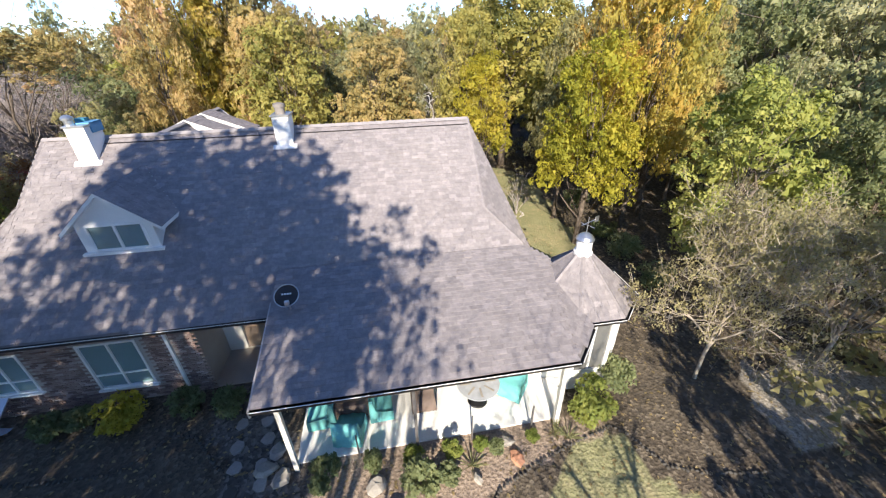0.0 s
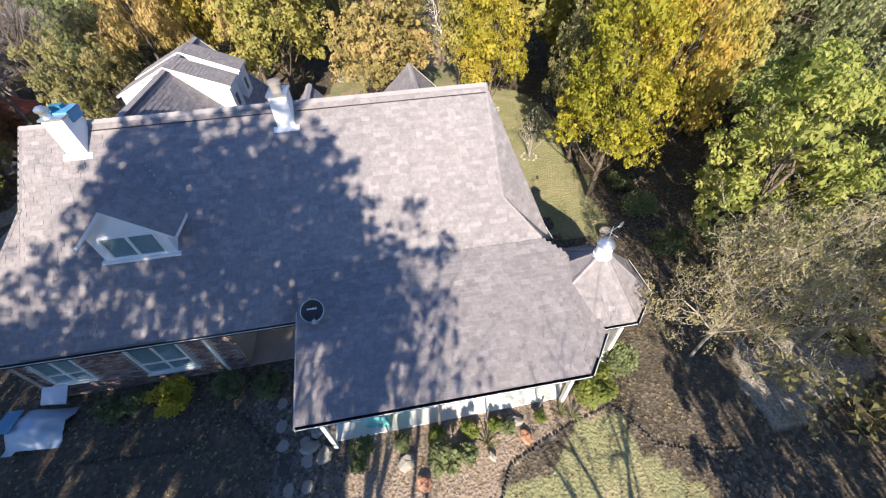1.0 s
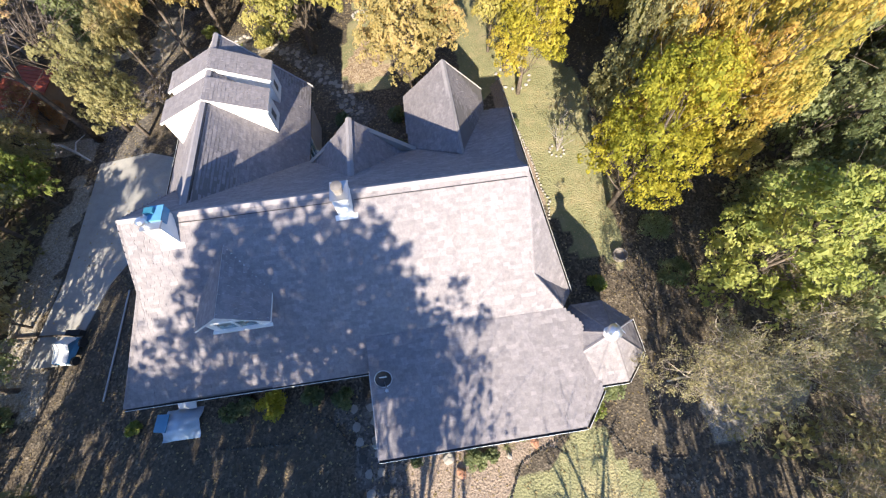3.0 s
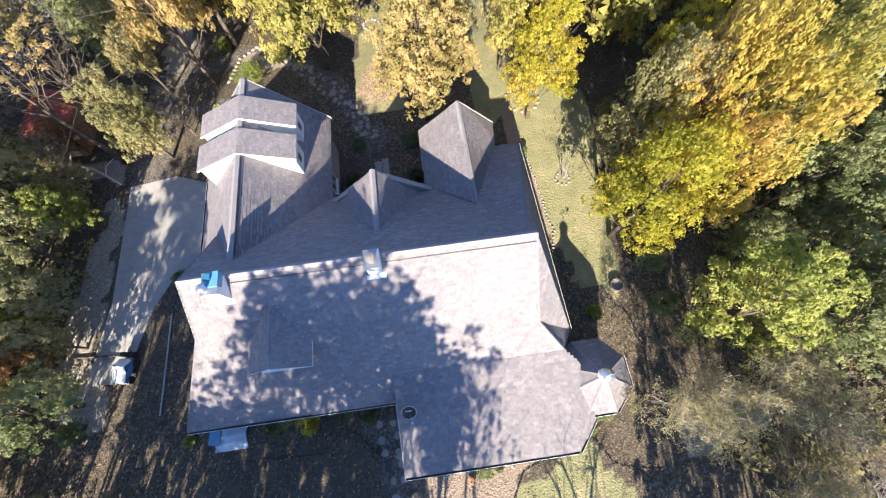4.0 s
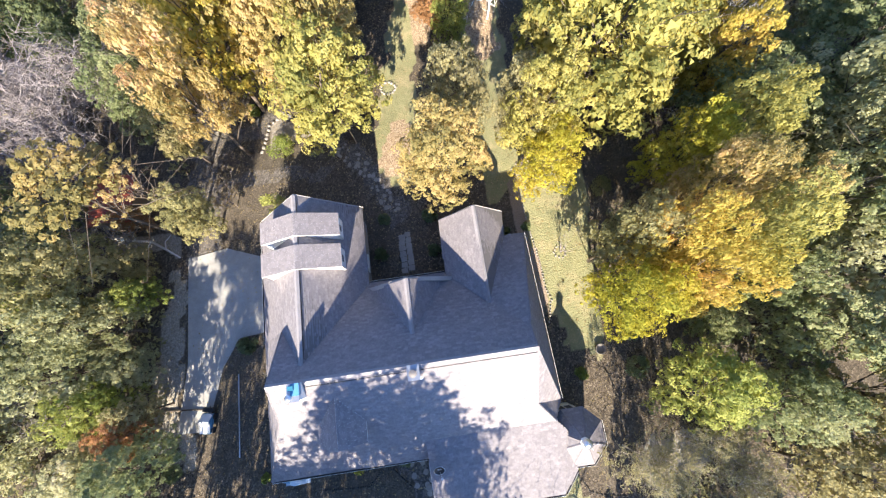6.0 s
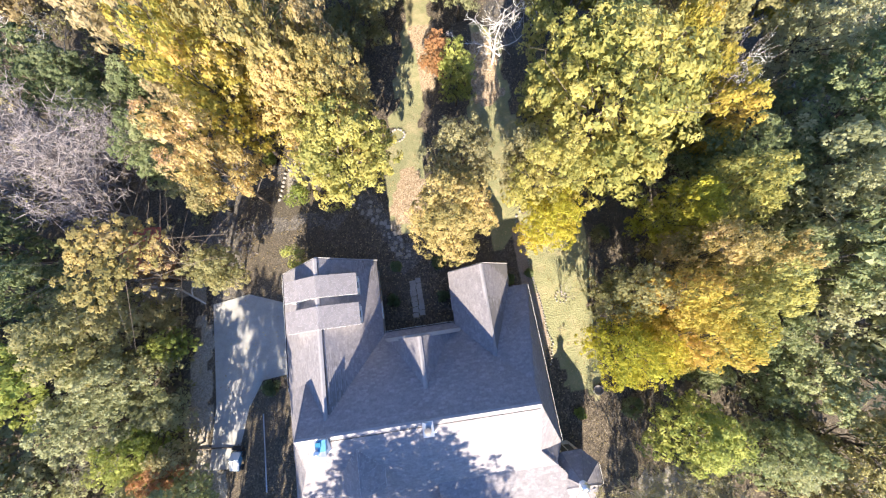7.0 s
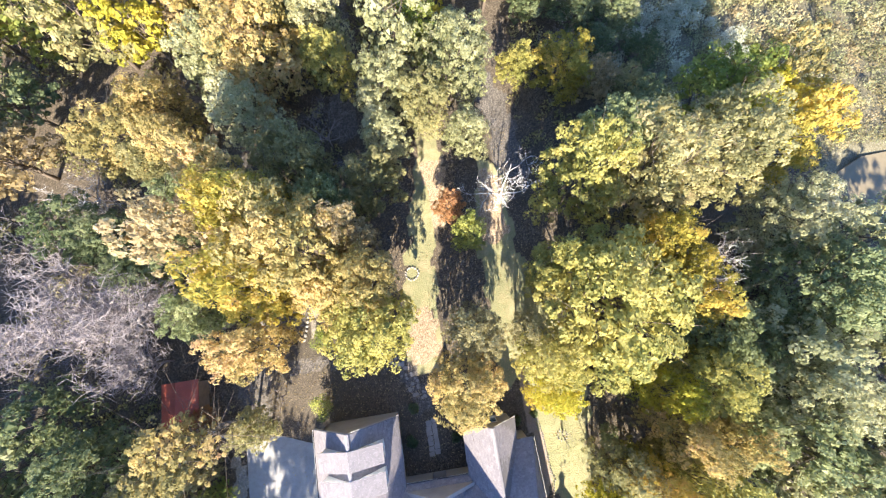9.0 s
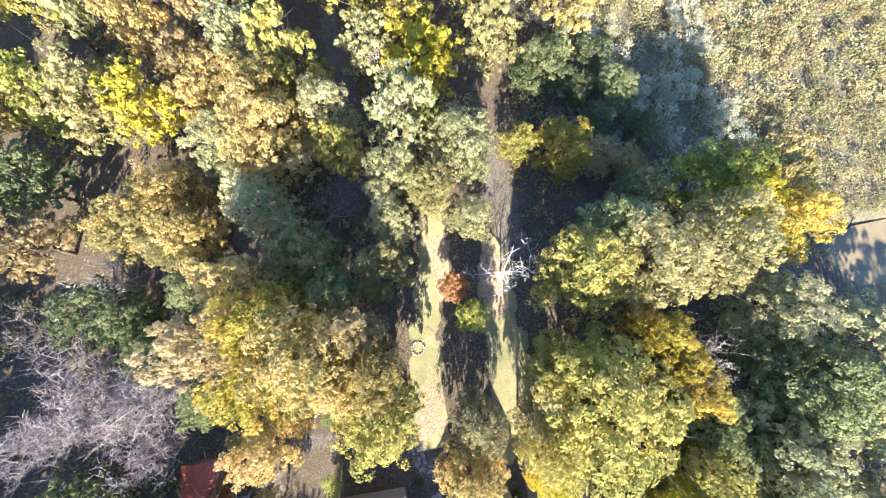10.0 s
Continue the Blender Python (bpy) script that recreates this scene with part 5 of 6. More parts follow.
BARE_GREY, BARE_PALE, BARE_FEW, THICK, THICK_FEW, DEAD = range(N_ROUGH, N_ROUGH + 6)
TREES = [
    # north of the house, round the strips of lawn: source, x, y, height, crown radius, leaf colour
    (4, -0.3, 25.9, 9.7, 2.75, "gold"), (1, 0.9, 29.9, 9.8, 2.1, "khaki"), (4, 5.9, 27.2, 11.0, 2.3, "yellowgreen"), (4, 5.2, 29.4, 9.0, 1.5, "khaki"), (4, 6.3, 25.0, 8.6, 2.0, "yellow"), 
    (3, -6.9, 31.6, 11.0, 3.3, "yellowgreen"), (1, -6.6, 34.9, 12.5, 2.4, "gold"), (2, -14.8, 31.2, 13.4, 2.1, "gold"), (0, -9.4, 34.4, 12.4, 2.3, "gold"), (3, -13.9, 35.5, 15.6, 2.9, "orange"), (1, -10.3, 37.4, 17.6, 3.5, "gold"), (2, -17.0, 39.6, 16.6, 3.0, "tan"), (0, -13.0, 40.6, 17.0, 2.8, "orange"), (0, -16.2, 43.5, 15.0, 2.5, "gold"), (3, -7.3, 38.3, 13.6, 1.8, "tan"),
    (2, -5.6, 43.5, 9.0, 2.6, "olive"), (0, -12.0, 45.2, 11.0, 3.2, "olive"), (1, -9.6, 42.0, 10.0, 2.2, "green"), (1, -15.4, 51.2, 10.0, 2.8, "pale"), (3, -14.0, 56.4, 13.0, 4.0, "gold"), (2, -14.6, 60.6, 12.6, 3.4, "gold"), (0, -25.6, 62.5, 11.0, 3.1, "yellow"), (1, -22.4, 67.2, 10.0, 3.4, "tan"), (2, -19.3, 62.6, 11.0, 3.3, "gold"), (3, -18.6, 57.0, 10.5, 2.8, "pale"), (0, -8.4, 60.0, 10.5, 2.8, "pale"), (1, -8.0, 55.6, 9.6, 2.2, "yellowgreen"),
    (1, 3.2, 53.8, 11.0, 3.2, "pale"), (2, -3.5, 51.8, 10.0, 2.8, "pale"), (3, -0.1, 50.6, 9.2, 2.4, "olive"), (0, 3.6, 47.3, 8.0, 2.1, "pale"), (1, -3.9, 47.9, 8.0, 2.1, "pale"), (0, 1.6, 65.2, 9.6, 3.8, "yellow"), (3, 0.4, 58.6, 9.0, 2.2, "lime"), (2, -4.1, 66.9, 9.0, 2.7, "pale"), (2, 13.8, 53.4, 7.6, 2.9, "orange"), (0, 9.8, 55.0, 6.0, 1.9, "yellowgreen"), (3, 17.2, 52.2, 5.5, 2.0, "tan"), (0, 19.0, 56.6, 4.6, 2.1, "deep"), (1, 22.0, 60.2, 4.8, 2.3, "deep"), (2, 17.6, 60.8, 4.4, 2.0, "deep"), (3, 20.4, 64.6, 4.4, 2.2, "deep"), (0, 16.6, 66.0, 4.6, 2.0, "green"), (2, 23.4, 55.4, 4.2, 1.9, "deep"), (1, 20.6, 51.2, 4.8, 1.8, "olive"),
    (0, 10.8, 40.2, 14.4, 3.5, "yellowgreen"), (3, 17.0, 40.3, 14.0, 4.3, "olive"), (1, 15.2, 44.0, 11.5, 2.8, "green"), (2, 25.1, 46.6, 12.0, 3.6, "lime"), (1, 22.7, 41.1, 13.5, 3.9, "olive"), (0, 28.3, 41.6, 12.6, 3.4, "orange"), (3, 27.0, 44.2, 11.6, 2.4, "yellow"), (2, 19.6, 46.8, 8.5, 2.4, "deep"),
    (1, 9.8, 30.7, 14.5, 4.9, "yellowgreen"), (2, 7.8, 33.4, 13.0, 2.4, "yellowgreen"), (0, 13.2, 29.8, 8.5, 1.8, "yellowgreen"), (0, 16.4, 34.7, 12.0, 2.0, "orange"), (3, 18.0, 29.9, 10.5, 2.2, "orange"), (1, 17.4, 32.4, 10.5, 1.9, "orange"),
    (4, 27.2, 35.0, 11.0, 3.4, "pale"), (4, 26.5, 28.9, 12.0, 4.2, "green"), (2, 32.3, 32.2, 11.5, 3.5, "pale"), (3, 23.7, 25.2, 11.5, 3.3, "pale"), (0, 31.4, 26.0, 12.0, 4.0, "pale"),
    (3, 2.1, 38.3, 7.2, 1.5, "lime"), (2, 0.8, 41.2, 5.0, 1.4, "rust"),
    # north-west
    (2, -26.8, 51.7, 8.6, 3.6, "gold"), (0, -23.6, 54.2, 8.8, 2.9, "gold"), (1, -21.8, 49.4, 9.6, 2.3, "gold"), (1, -24.6, 48.6, 7.6, 2.1, "olive"), (3, -31.5, 43.5, 7.6, 3.0, "deep"), (1, -28.6, 42.6, 7.0, 2.2, "deep"), (2, -26.2, 38.9, 7.0, 2.6, "green"), (0, -22.8, 40.4, 7.2, 2.2, "green"), (3, -21.0, 34.6, 8.0, 2.2, "green"), (1, -21.4, 44.2, 8.4, 2.2, "green"), (2, -38.0, 57.0, 9.0, 3.4, "deep"), (1, -37.5, 51.0, 9.0, 3.2, "tan"), (0, -37.0, 66.0, 10.0, 3.6, "lime"),
    # west of the drive
    (3, -17.0, 25.3, 6.6, 1.6, "olive"), (2, -22.2, 26.2, 3.6, 1.1, "rust"), (2, -17.9, 31.0, 7.0, 1.4, "olive"), (1, -23.5, 21.5, 9.5, 2.7, "olive"), (2, -21.9, 18.6, 8.6, 1.9, "pale"), (1, -20.8, 20.6, 4.6, 1.2, "lime"), (3, -21.2, 16.2, 4.4, 1.3, "pale"), (0, -21.4, 23.0, 4.6, 1.2, "olive"), (0, -24.4, 16.4, 7.2, 2.5, "pale"), (3, -22.4, 14.0, 5.8, 1.8, "lime"), (1, -20.2, 13.6, 5.0, 1.0, "khaki"), (0, -19.9, 10.7, 6.0, 1.7, "green"), (2, -21.0, 12.4, 5.0, 1.4, "rust"), (3, -23.6, 10.6, 4.6, 2.0, "pale"), (2, -27.4, 20.0, 9.0, 3.0, "lime"), (1, -28.0, 13.2, 6.4, 2.6, "pale"), (0, -27.8, 24.8, 8.5, 2.5, "deep"), (2, -32.0, 28.6, 8.5, 2.6, "deep"), (1, -23.6, 6.6, 4.2, 2.0, "pale"), (3, -20.6, 5.4, 4.2, 1.6, "olive"), (0, -26.8, 8.0, 4.6, 2.2, "pale"), (3, -32.0, 18.0, 9.5, 3.2, "pale"), (1, -17.2, 5.6, 4.2, 1.3, "olive"), (2, -23.6, 1.2, 5.0, 2.2, "pale"),
    # east of the lawn
    (4, 9.2, 15.9, 9.4, 2.2, "yellow"), (4, 12.0, 16.4, 12.0, 1.9, "orange"), (4, 10.7, 18.5, 12.6, 1.8, "orange"), (1, 9.5, 19.2, 10.4, 1.7, "olive"), (4, 14.3, 18.3, 12.4, 2.1, "yellowgreen"), (4, 13.4, 20.8, 12.4, 1.8, "gold"), (1, 16.2, 24.0, 11.4, 2.4, "yellowgreen"), (4, 13.7, 23.8, 10.4, 1.8, "yellow"), (2, 17.4, 16.0, 8.6, 1.6, "green"), (3, 17.6, 20.2, 10.4, 1.6, "gold"), (0, 11.9, 10.4, 8.4, 2.3, "lime"), (1, 16.2, 9.0, 8.0, 2.0, "green"), (3, 19.0, 13.0, 8.6, 2.3, "green"), (4, 22.6, 22.4, 12.0, 3.1, "pale"), (1, 22.7, 16.1, 12.0, 3.1, "pale"), (2, 21.0, 9.0, 11.5, 3.0, "olive"), (3, 18.2, 5.2, 8.5, 2.2, "khaki"), (0, 20.0, 1.6, 8.5, 2.6, "khaki"), (1, 33.6, 12.0, 13.5, 4.0, "green"), (2, 38.4, 17.0, 12.0, 3.8, "green"), (3, 29.6, 5.6, 14.0, 3.6, "olive"), (0, 27.6, 18.6, 13.5, 3.8, "pale"), (1, 26.0, 11.6, 13.5, 3.6, "deep"), (2, 35.0, 24.6, 14.5, 3.8, "pale"), (3, 42.0, 8.0, 15.0, 4.4, "deep"),
]
NEAR = len(SOURCES) - len(DENSE)
for kind, x, y, h, r, colour in TREES:
    plant(NEAR + kind if -31 < x < 29 and y < 62 else kind % N_ROUGH, x, y, h, r * 1.02, colour)
plant(N_ROUGH + len(BARE), -19.9, 25.3, 10.4, 2.8, "gold", label="golden autumn tree with a thin flat crown beside the drive")
plant(N_ROUGH + len(BARE) + 3, -18.3, 25.9, 9.2, 2.0, "gold", label="golden autumn tree with a thin flat crown beside the drive")
plant(NEAR + 2, 13.4, 63.0, 6.4, 3.2, "deep", label="round dense green cedar in the clearing")
for kind, x, y, h, r, label in (
    (DEAD, 6.0, 42.0, 9.0, 4.2, "bleached dead tree with bare forked branches"), (BARE_GREY, 18.6, 33.4, 13.4, 3.6, "pale leafless tree among orange leaves"), (BARE_PALE, 18.8, 31.6, 13.0, 3.2, "pale leafless tree among orange leaves"),
    (THICK, -27.2, 34.4, 10.0, 4.6, ""), (THICK, -24.2, 36.6, 9.0, 3.8, ""), (THICK, -30.6, 37.0, 10.0, 4.4, ""), (THICK, -25.6, 31.4, 8.5, 3.4, ""), (THICK, -34.0, 34.6, 9.5, 4.2, ""), (BARE_GREY, -33.6, 41.4, 10.0, 4.2, ""), (BARE_PALE, -31.0, 46.0, 9.5, 3.2, ""), (BARE_GREY, -9.8, 50.4, 8.0, 2.8, ""), (BARE_GREY, -6.4, 46.0, 7.0, 2.4, ""), (BARE_GREY, 14.0, 56.4, 7.0, 2.6, ""), (BARE_PALE, -3.0, 66.0, 8.0, 2.4, ""),
    (THICK_FEW, 8.7, 6.9, 8.2, 2.3, "half-bare tree with pale twigs and tan leaves beside the house"), (THICK_FEW, 12.8, 6.6, 7.4, 2.8, "thin tree with a few tan leaves beside the house"), (THICK_FEW, 13.0, 2.6, 5.5, 2.4, "thin tree with a few tan leaves"), (BARE_FEW, 15.0, 9.6, 7.0, 2.8, "thin tree with a few tan leaves"), (BARE_GREY, 15.2, 1.4, 6.0, 2.8, ""), (BARE_GREY, 3.0, -3.1, 11.5, 2.6, "tall bare tree south of the corner room"),
    (BARE_FEW, -22.8, 24.2, 7.0, 2.6, ""), (BARE_GREY, -24.6, 14.0, 7.0, 2.6, ""), (BARE_FEW, -15.8, 27.0, 5.0, 1.6, "")):
    plant(kind, x, y, h, r, "tan" if kind == BARE_FEW else "khaki" if kind == THICK_FEW else "", label=label or ("thin tree with a few tan leaves in the woods" if kind == BARE_FEW else ""))

# tall trees south of the house, which shade its roof and the grounds
for x, y, h, r, colour, kind in SHADERS:
    plant(len(PLACED) % N_ROUGH if kind == "low" else N_ROUGH + len(BARE) + kind, x, y, h, r, colour, label="tall green woodland tree south of the house")

# the rest of the woods
rng = random.Random(77)
CLEAR = [([(-13.5, 4.5), (-13.5, 28.5), (-9.0, 34.0), (-4.0, 53.0), (6.5, 54.0), (9.5, 45.0), (9.0, 33.0), (12.8, 27.0), (13.2, 12.0), (10.0, 4.5), (6.8, -4.0), (-14.0, -4.0)]), ([(-20.6, 5.0), (-20.6, 24.0), (-13.0, 24.0), (-13.0, 5.0)]), ([(-19.8, 23.0), (-20.4, 46.0), (-15.6, 46.0), (-12.0, 36.0), (-9.0, 34.0), (-13.0, 28.0), (-13.0, 23.0)])]
count = 0
for _ in range(16000):
    x, y = rng.uniform(-62, 46), rng.uniform(-6, 96)
    if any(inside(x, y, o) for o in CLEAR) or any(inside(x, y, o) for o in REEDS) or any(along(x, y, l, w + 2.0) for l, w in TRACKS):
        continue
    if (9 < x < 13 and y < 27) or (33 < x and 16 < y < 44) or math.hypot(x + 23.6, y - 28) < 4.0 or math.hypot(x + 18.9, y - 43.4) < 3.5 or (math.hypot(x, y) < 12 and y < 4) or (x > 6 and y < 3) or (x < -13 and y < 7) or (-40 < x < -18.5 and 25 < y < 44) or (-44 < x < -24 and 40 < y < 61):
        continue
    r = rng.uniform(2.9, 4.6)
    if any((x - a) ** 2 + (y - b) ** 2 < (0.55 * (r + c)) ** 2 for a, b, c in PLACED):
        continue
    if x > 12 and y < 40:
        some = ["green", "pale", "green", "olive", "green", "lime"]
    elif x < -18 and y < 30:
        some = ["pale", "green", "pale", "olive", "lime"]
    elif y > 54:
        some = ["pale", "olive", "yellowgreen", "tan", "gold", "pale"]
    elif x < -24:
        some = ["green", "deep", "deep", "olive", "green", "tan"]
    else:
        some = ["gold", "olive", "pale", "yellowgreen", "tan", "gold", "green"]
    colour = rng.choice(some)
    young = 12 < x < 20 and 9 < y < 22   # only saplings grow in this gap
    low = 0.72 if (-14 < x < 12 and y < 36) else 0.38 if young else 1.0
    if rng.random() < 0.09:
        plant(BARE_GREY, x, y, rng.uniform(7, 10), r, "")
    else:
        plant((NEAR if 10 < x < 28 and y < 34 else 0) + rng.randrange(N_ROUGH), x, y, (rng.uniform(8.5, 13) + (5.5 if y > 74 else 2.0 if y > 44 else 0.0)) * low, r * (0.45 if young else 1.0), colour)
    count += 1
    if count >= 92:
        break

# sources that found no place of their own
for i, s in enumerate(SOURCES):
    if i not in USED:
        for o in (*s.children, s):
            bpy.data.objects.remove(o)


def far_woods():
    """The woods beyond, as one canopy of large leaf clumps out to the skyline."""
    rg = random.Random(5)
    clumps = []
    for _ in range(2600):
        a, d = rg.uniform(-0.05, math.pi + 0.05), 60 * math.exp(rg.uniform(0.0, 1.7))
        x, y = 2 + d * math.cos(a), 26 + d * math.sin(a)
        if -62 < x < 46 and -6 < y < 96 or any(inside(x, y, o) for o in REEDS):
            continue
        z = rg.uniform(4.0, 13.0) + 1.5 * noise.noise((x * 0.03, y * 0.03, 1))
        clumps.append(((x, y, z), rg.uniform(1.8, 3.2) * (1 + d / 200)))
    me = leaf_mesh("far_woods", clumps, 100000, 0.48, 9)
    me.materials.append(LEAF["olive"])
    return tagged(new("far_woods", me), "mixed autumn woods reaching to the skyline", "woods", kind="stuff")


far_woods()


# ---- understorey ----
def understorey():
    rg = random.Random(31)
    clumps = []
    while len(clumps) < 2600:
        x, y = rg.uniform(-50, 46), rg.uniform(-6, 90)
        if any(inside(x, y, o) for o in CLEAR) or any(inside(x, y, o) for o in LAWNS) or any(inside(x, y, o) for o in REEDS) or any(along(x, y, l, w + 0.8) for l, w in TRACKS):
            continue
        if math.hypot(x + 23.6, y - 28) < 3.0 or math.hypot(x + 18.9, y - 43.4) < 3.0 or noise.noise((x * 0.13, y * 0.13, 3.0)) < -0.05:
            continue
        clumps.append(((x, y, ground_z(x, y) + rg.uniform(0.1, 0.9)), rg.uniform(0.3, 0.8)))
    me = leaf_mesh("undergrowth", clumps, 56000, 0.13, 12)
    me.materials.append(LEAF["olive"])
    return tagged(new("undergrowth", me), "low mixed undergrowth on the woodland floor", "undergrowth", kind="stuff")


understorey()


def fallen_leaves():
    """Single fallen leaves lying on lawn, beds, drive and patio edge."""
    rg = random.Random(41)
    m = Mesh()
    n = 0
    while n < 15000:
        x, y = rg.uniform(-21, 13), rg.uniform(-2, 50)
        if -12.8 < x < 4.7 and 8.6 < y < 24.4 and not (-6 < x < -1 and y > 19.3):
            continue
        on_drive = inside(x, y, [(-19.4, 23.2), (-19.2, 16.0), (-19.8, 12.6), (-17.8, 12.6), (-15.8, 17.2), (-13.7, 17.4), (-13.9, 22.6), (-16.6, 23.6)])
        if on_drive and rg.random() > 0.15:
            continue
        if -3.3 < x < 4.4 and 6.2 < y < 9.7:
            continue
        z = (0.05 if on_drive else ground_z(x, y)) + 0.012
        s, w = rg.uniform(0.03, 0.075), rg.uniform(0, 6.28)
        c, q = math.cos(w) * s, math.sin(w) * s
        t = rg.uniform(0, 0.03)
        m.face((x - c, y - q, z), (x + q * 0.6, y - c * 0.6, z + t), (x + c, y + q, z), (x - q * 0.6, y + c * 0.6, z + t))
        n += 1
    ob = new("fallen_leaves", m.data("fallen_leaves", LEAF["tan"]))
    return tagged(ob, "dry tan leaves scattered over lawn and drive", "leaves", kind="stuff")


fallen_leaves()


# ---- shrubs and beds ----
def shrub(at, w, h, colour, seed, label, count=1100, size=0.04):
    rg = random.Random(seed)
    t = thing("shrub", (at[0], at[1], ground_z(at[0], at[1])), label, "shrub", "garden shrubs")
    stem, tips = Mesh(), []
    for i in range(5):
        a = rg.uniform(0, 6.28)
        limbs(rg, (0, 0, -0.05), (math.cos(a) * 0.5, math.sin(a) * 0.5, 1), h * 0.6, 0.02, 1, stem, tips, 0.5, 4)
    part("stem", stem, BARK, t)
    clumps = []
    for _ in range(16):
        d = Vector((rg.gauss(0, 1), rg.gauss(0, 1), rg.gauss(0, 1))).normalized()
        clumps.append(((d.x * w * 0.33, d.y * w * 0.33, h * (0.5 + 0.32 * d.z)), w * rg.uniform(0.14, 0.24)))
    me = leaf_mesh("foliage", clumps, count, size, seed)
    me.materials.append(LEAF[colour])
    ob = new("foliage", me)
    ob.parent = t
    return t


for i, (x, y, w, h, colour) in enumerate(((-1.28, 5.85, 0.58, 0.6, "green"), (-0.2, 5.82, 0.58, 0.6, "lime"), (0.76, 5.84, 0.56, 0.55, "lime"), (1.53, 5.85, 0.42, 0.45, "lime"), (2.93, 5.82, 0.38, 0.4, "lime"), (1.9, 5.7, 0.4, 0.5, "green"))):
    shrub((x, y), w, h, colour, 400 + i, "small round shrub beside the patio edge", 1500, 0.03)
# the window shrub's yellow leaves stand for a sunbeam on lime foliage
for i, (x, y, w, h, colour, label) in enumerate(((-0.1, 5.15, 1.0, 0.8, "green", "loose green shrub in the mulch bed"), (0.55, 5.2, 0.6, 0.5, "deep", "dark green shrub in the mulch bed"), (-2.4, 5.7, 0.9, 0.7, "deep", "dark green shrub by the patio corner"), (5.0, 6.35, 1.3, 1.3, "lime", "large yellow-green shrub at the corner room"), (5.9, 7.0, 1.2, 1.2, "green", "green shrub at the corner room"), (4.6, 6.15, 1.0, 0.9, "lime", "yellow-green shrub at the porch corner"), (-8.3, 8.35, 1.25, 1.0, "yellow", "lime shrub under the window, in yellow leaves for a sunbeam"), (-10.1, 8.35, 0.9, 0.8, "deep", "dark shrub against the brick wall"), (-9.4, 8.5, 0.8, 0.7, "deep", "dark shrub against the brick wall"), (-6.6, 8.5, 1.0, 0.9, "deep", "dark shrub beside the entry"), (-14.1, 8.3, 0.6, 0.6, "lime", "small lime green shrub by the drive"), (-5.3, 8.2, 1.0, 1.0, "deep", "dark shrub beside the entry walk"), (-12.3, 25.7, 2.1, 3.8, "lime", "tall lime green shrub by the garage wing"), (-12.2, 31.2, 2.2, 1.3, "lime", "spreading lime green shrub in the turning bed"), (-10.4, 33.0, 1.6, 1.2, "yellowgreen", "yellow-green shrub in the turning bed"), (-14.6, 35.2, 1.2, 1.0, "lime", "lime shrub beside the gravel track"), (5.3, 22.2, 0.8, 0.6, "green", "small green shrub along the east wall"), (3.7, 21.9, 0.9, 0.9, "deep", "dark round shrub in the corner of the walls"), (-5.4, 21.6, 1.1, 0.9, "deep", "dark shrub in the courtyard"), (-1.6, 21.4, 1.0, 0.8, "deep", "dark shrub in the courtyard"), (-1.5, 24.0, 1.2, 0.9, "green", "green shrub by the courtyard"), (-4.9, 24.2, 1.0, 0.8, "deep", "dark shrub by the courtyard"), (6.9, 11.6, 0.9, 0.9, "lime", "lime shrub north of the corner room"), (-15.0, 16.6, 1.4, 0.9, "deep", "dark shrub on the drive's corner"), (-13.2, 15.2, 1.0, 0.8, "deep", "dark shrub against the west wall"), (-19.9, 9.4, 1.2, 0.9, "green", "green shrub at the end of the drive"), (10.7, 14.0, 1.7, 1.3, "green", "green thicket shrub at the wood's edge"), (11.0, 16.2, 1.5, 1.2, "deep", "dark thicket shrub at the wood's edge"), (10.6, 11.6, 1.6, 1.2, "deep", "dark thicket shrub at the wood's edge"), (11.2, 19.8, 1.8, 1.5, "green", "green thicket shrub at the wood's edge"), (11.3, 24.4, 1.6, 1.3, "olive", "olive thicket shrub at the wood's edge"))):
    shrub((x, y), w, h, colour, 430 + i, label, 1500 if w > 1.1 else 1000, 0.055)


def yucca(x, y, seed):
    rg = random.Random(seed)
    t = thing("spiky_plant", (x, y, ground_z(x, y)), "spiky grass-like plant in the mulch bed", "plant", "spiky plants")
    for i in range(22):
        a, lean, l = rg.uniform(0, 6.28), rg.uniform(0.3, 1.2), rg.uniform(0.3, 0.55)
        m = Mesh()
        c, s = math.cos(a), math.sin(a)
        tipx, tipz = l * math.sin(lean), l * math.cos(lean)
        m.face((-s * 0.012, c * 0.012, 0), (s * 0.012, -c * 0.012, 0), (c * tipx * 0.6 + s * 0.01, s * tipx * 0.6 - c * 0.01, tipz * 0.75), (c * tipx, s * tipx, tipz), (c * tipx * 0.6 - s * 0.01, s * tipx * 0.6 + c * 0.01, tipz * 0.75))
        part("blade", m, LEAF["pale"], t)


yucca(3.62, 5.9, 1), yucca(3.9, 5.72, 2), yucca(1.2, 5.45, 3)

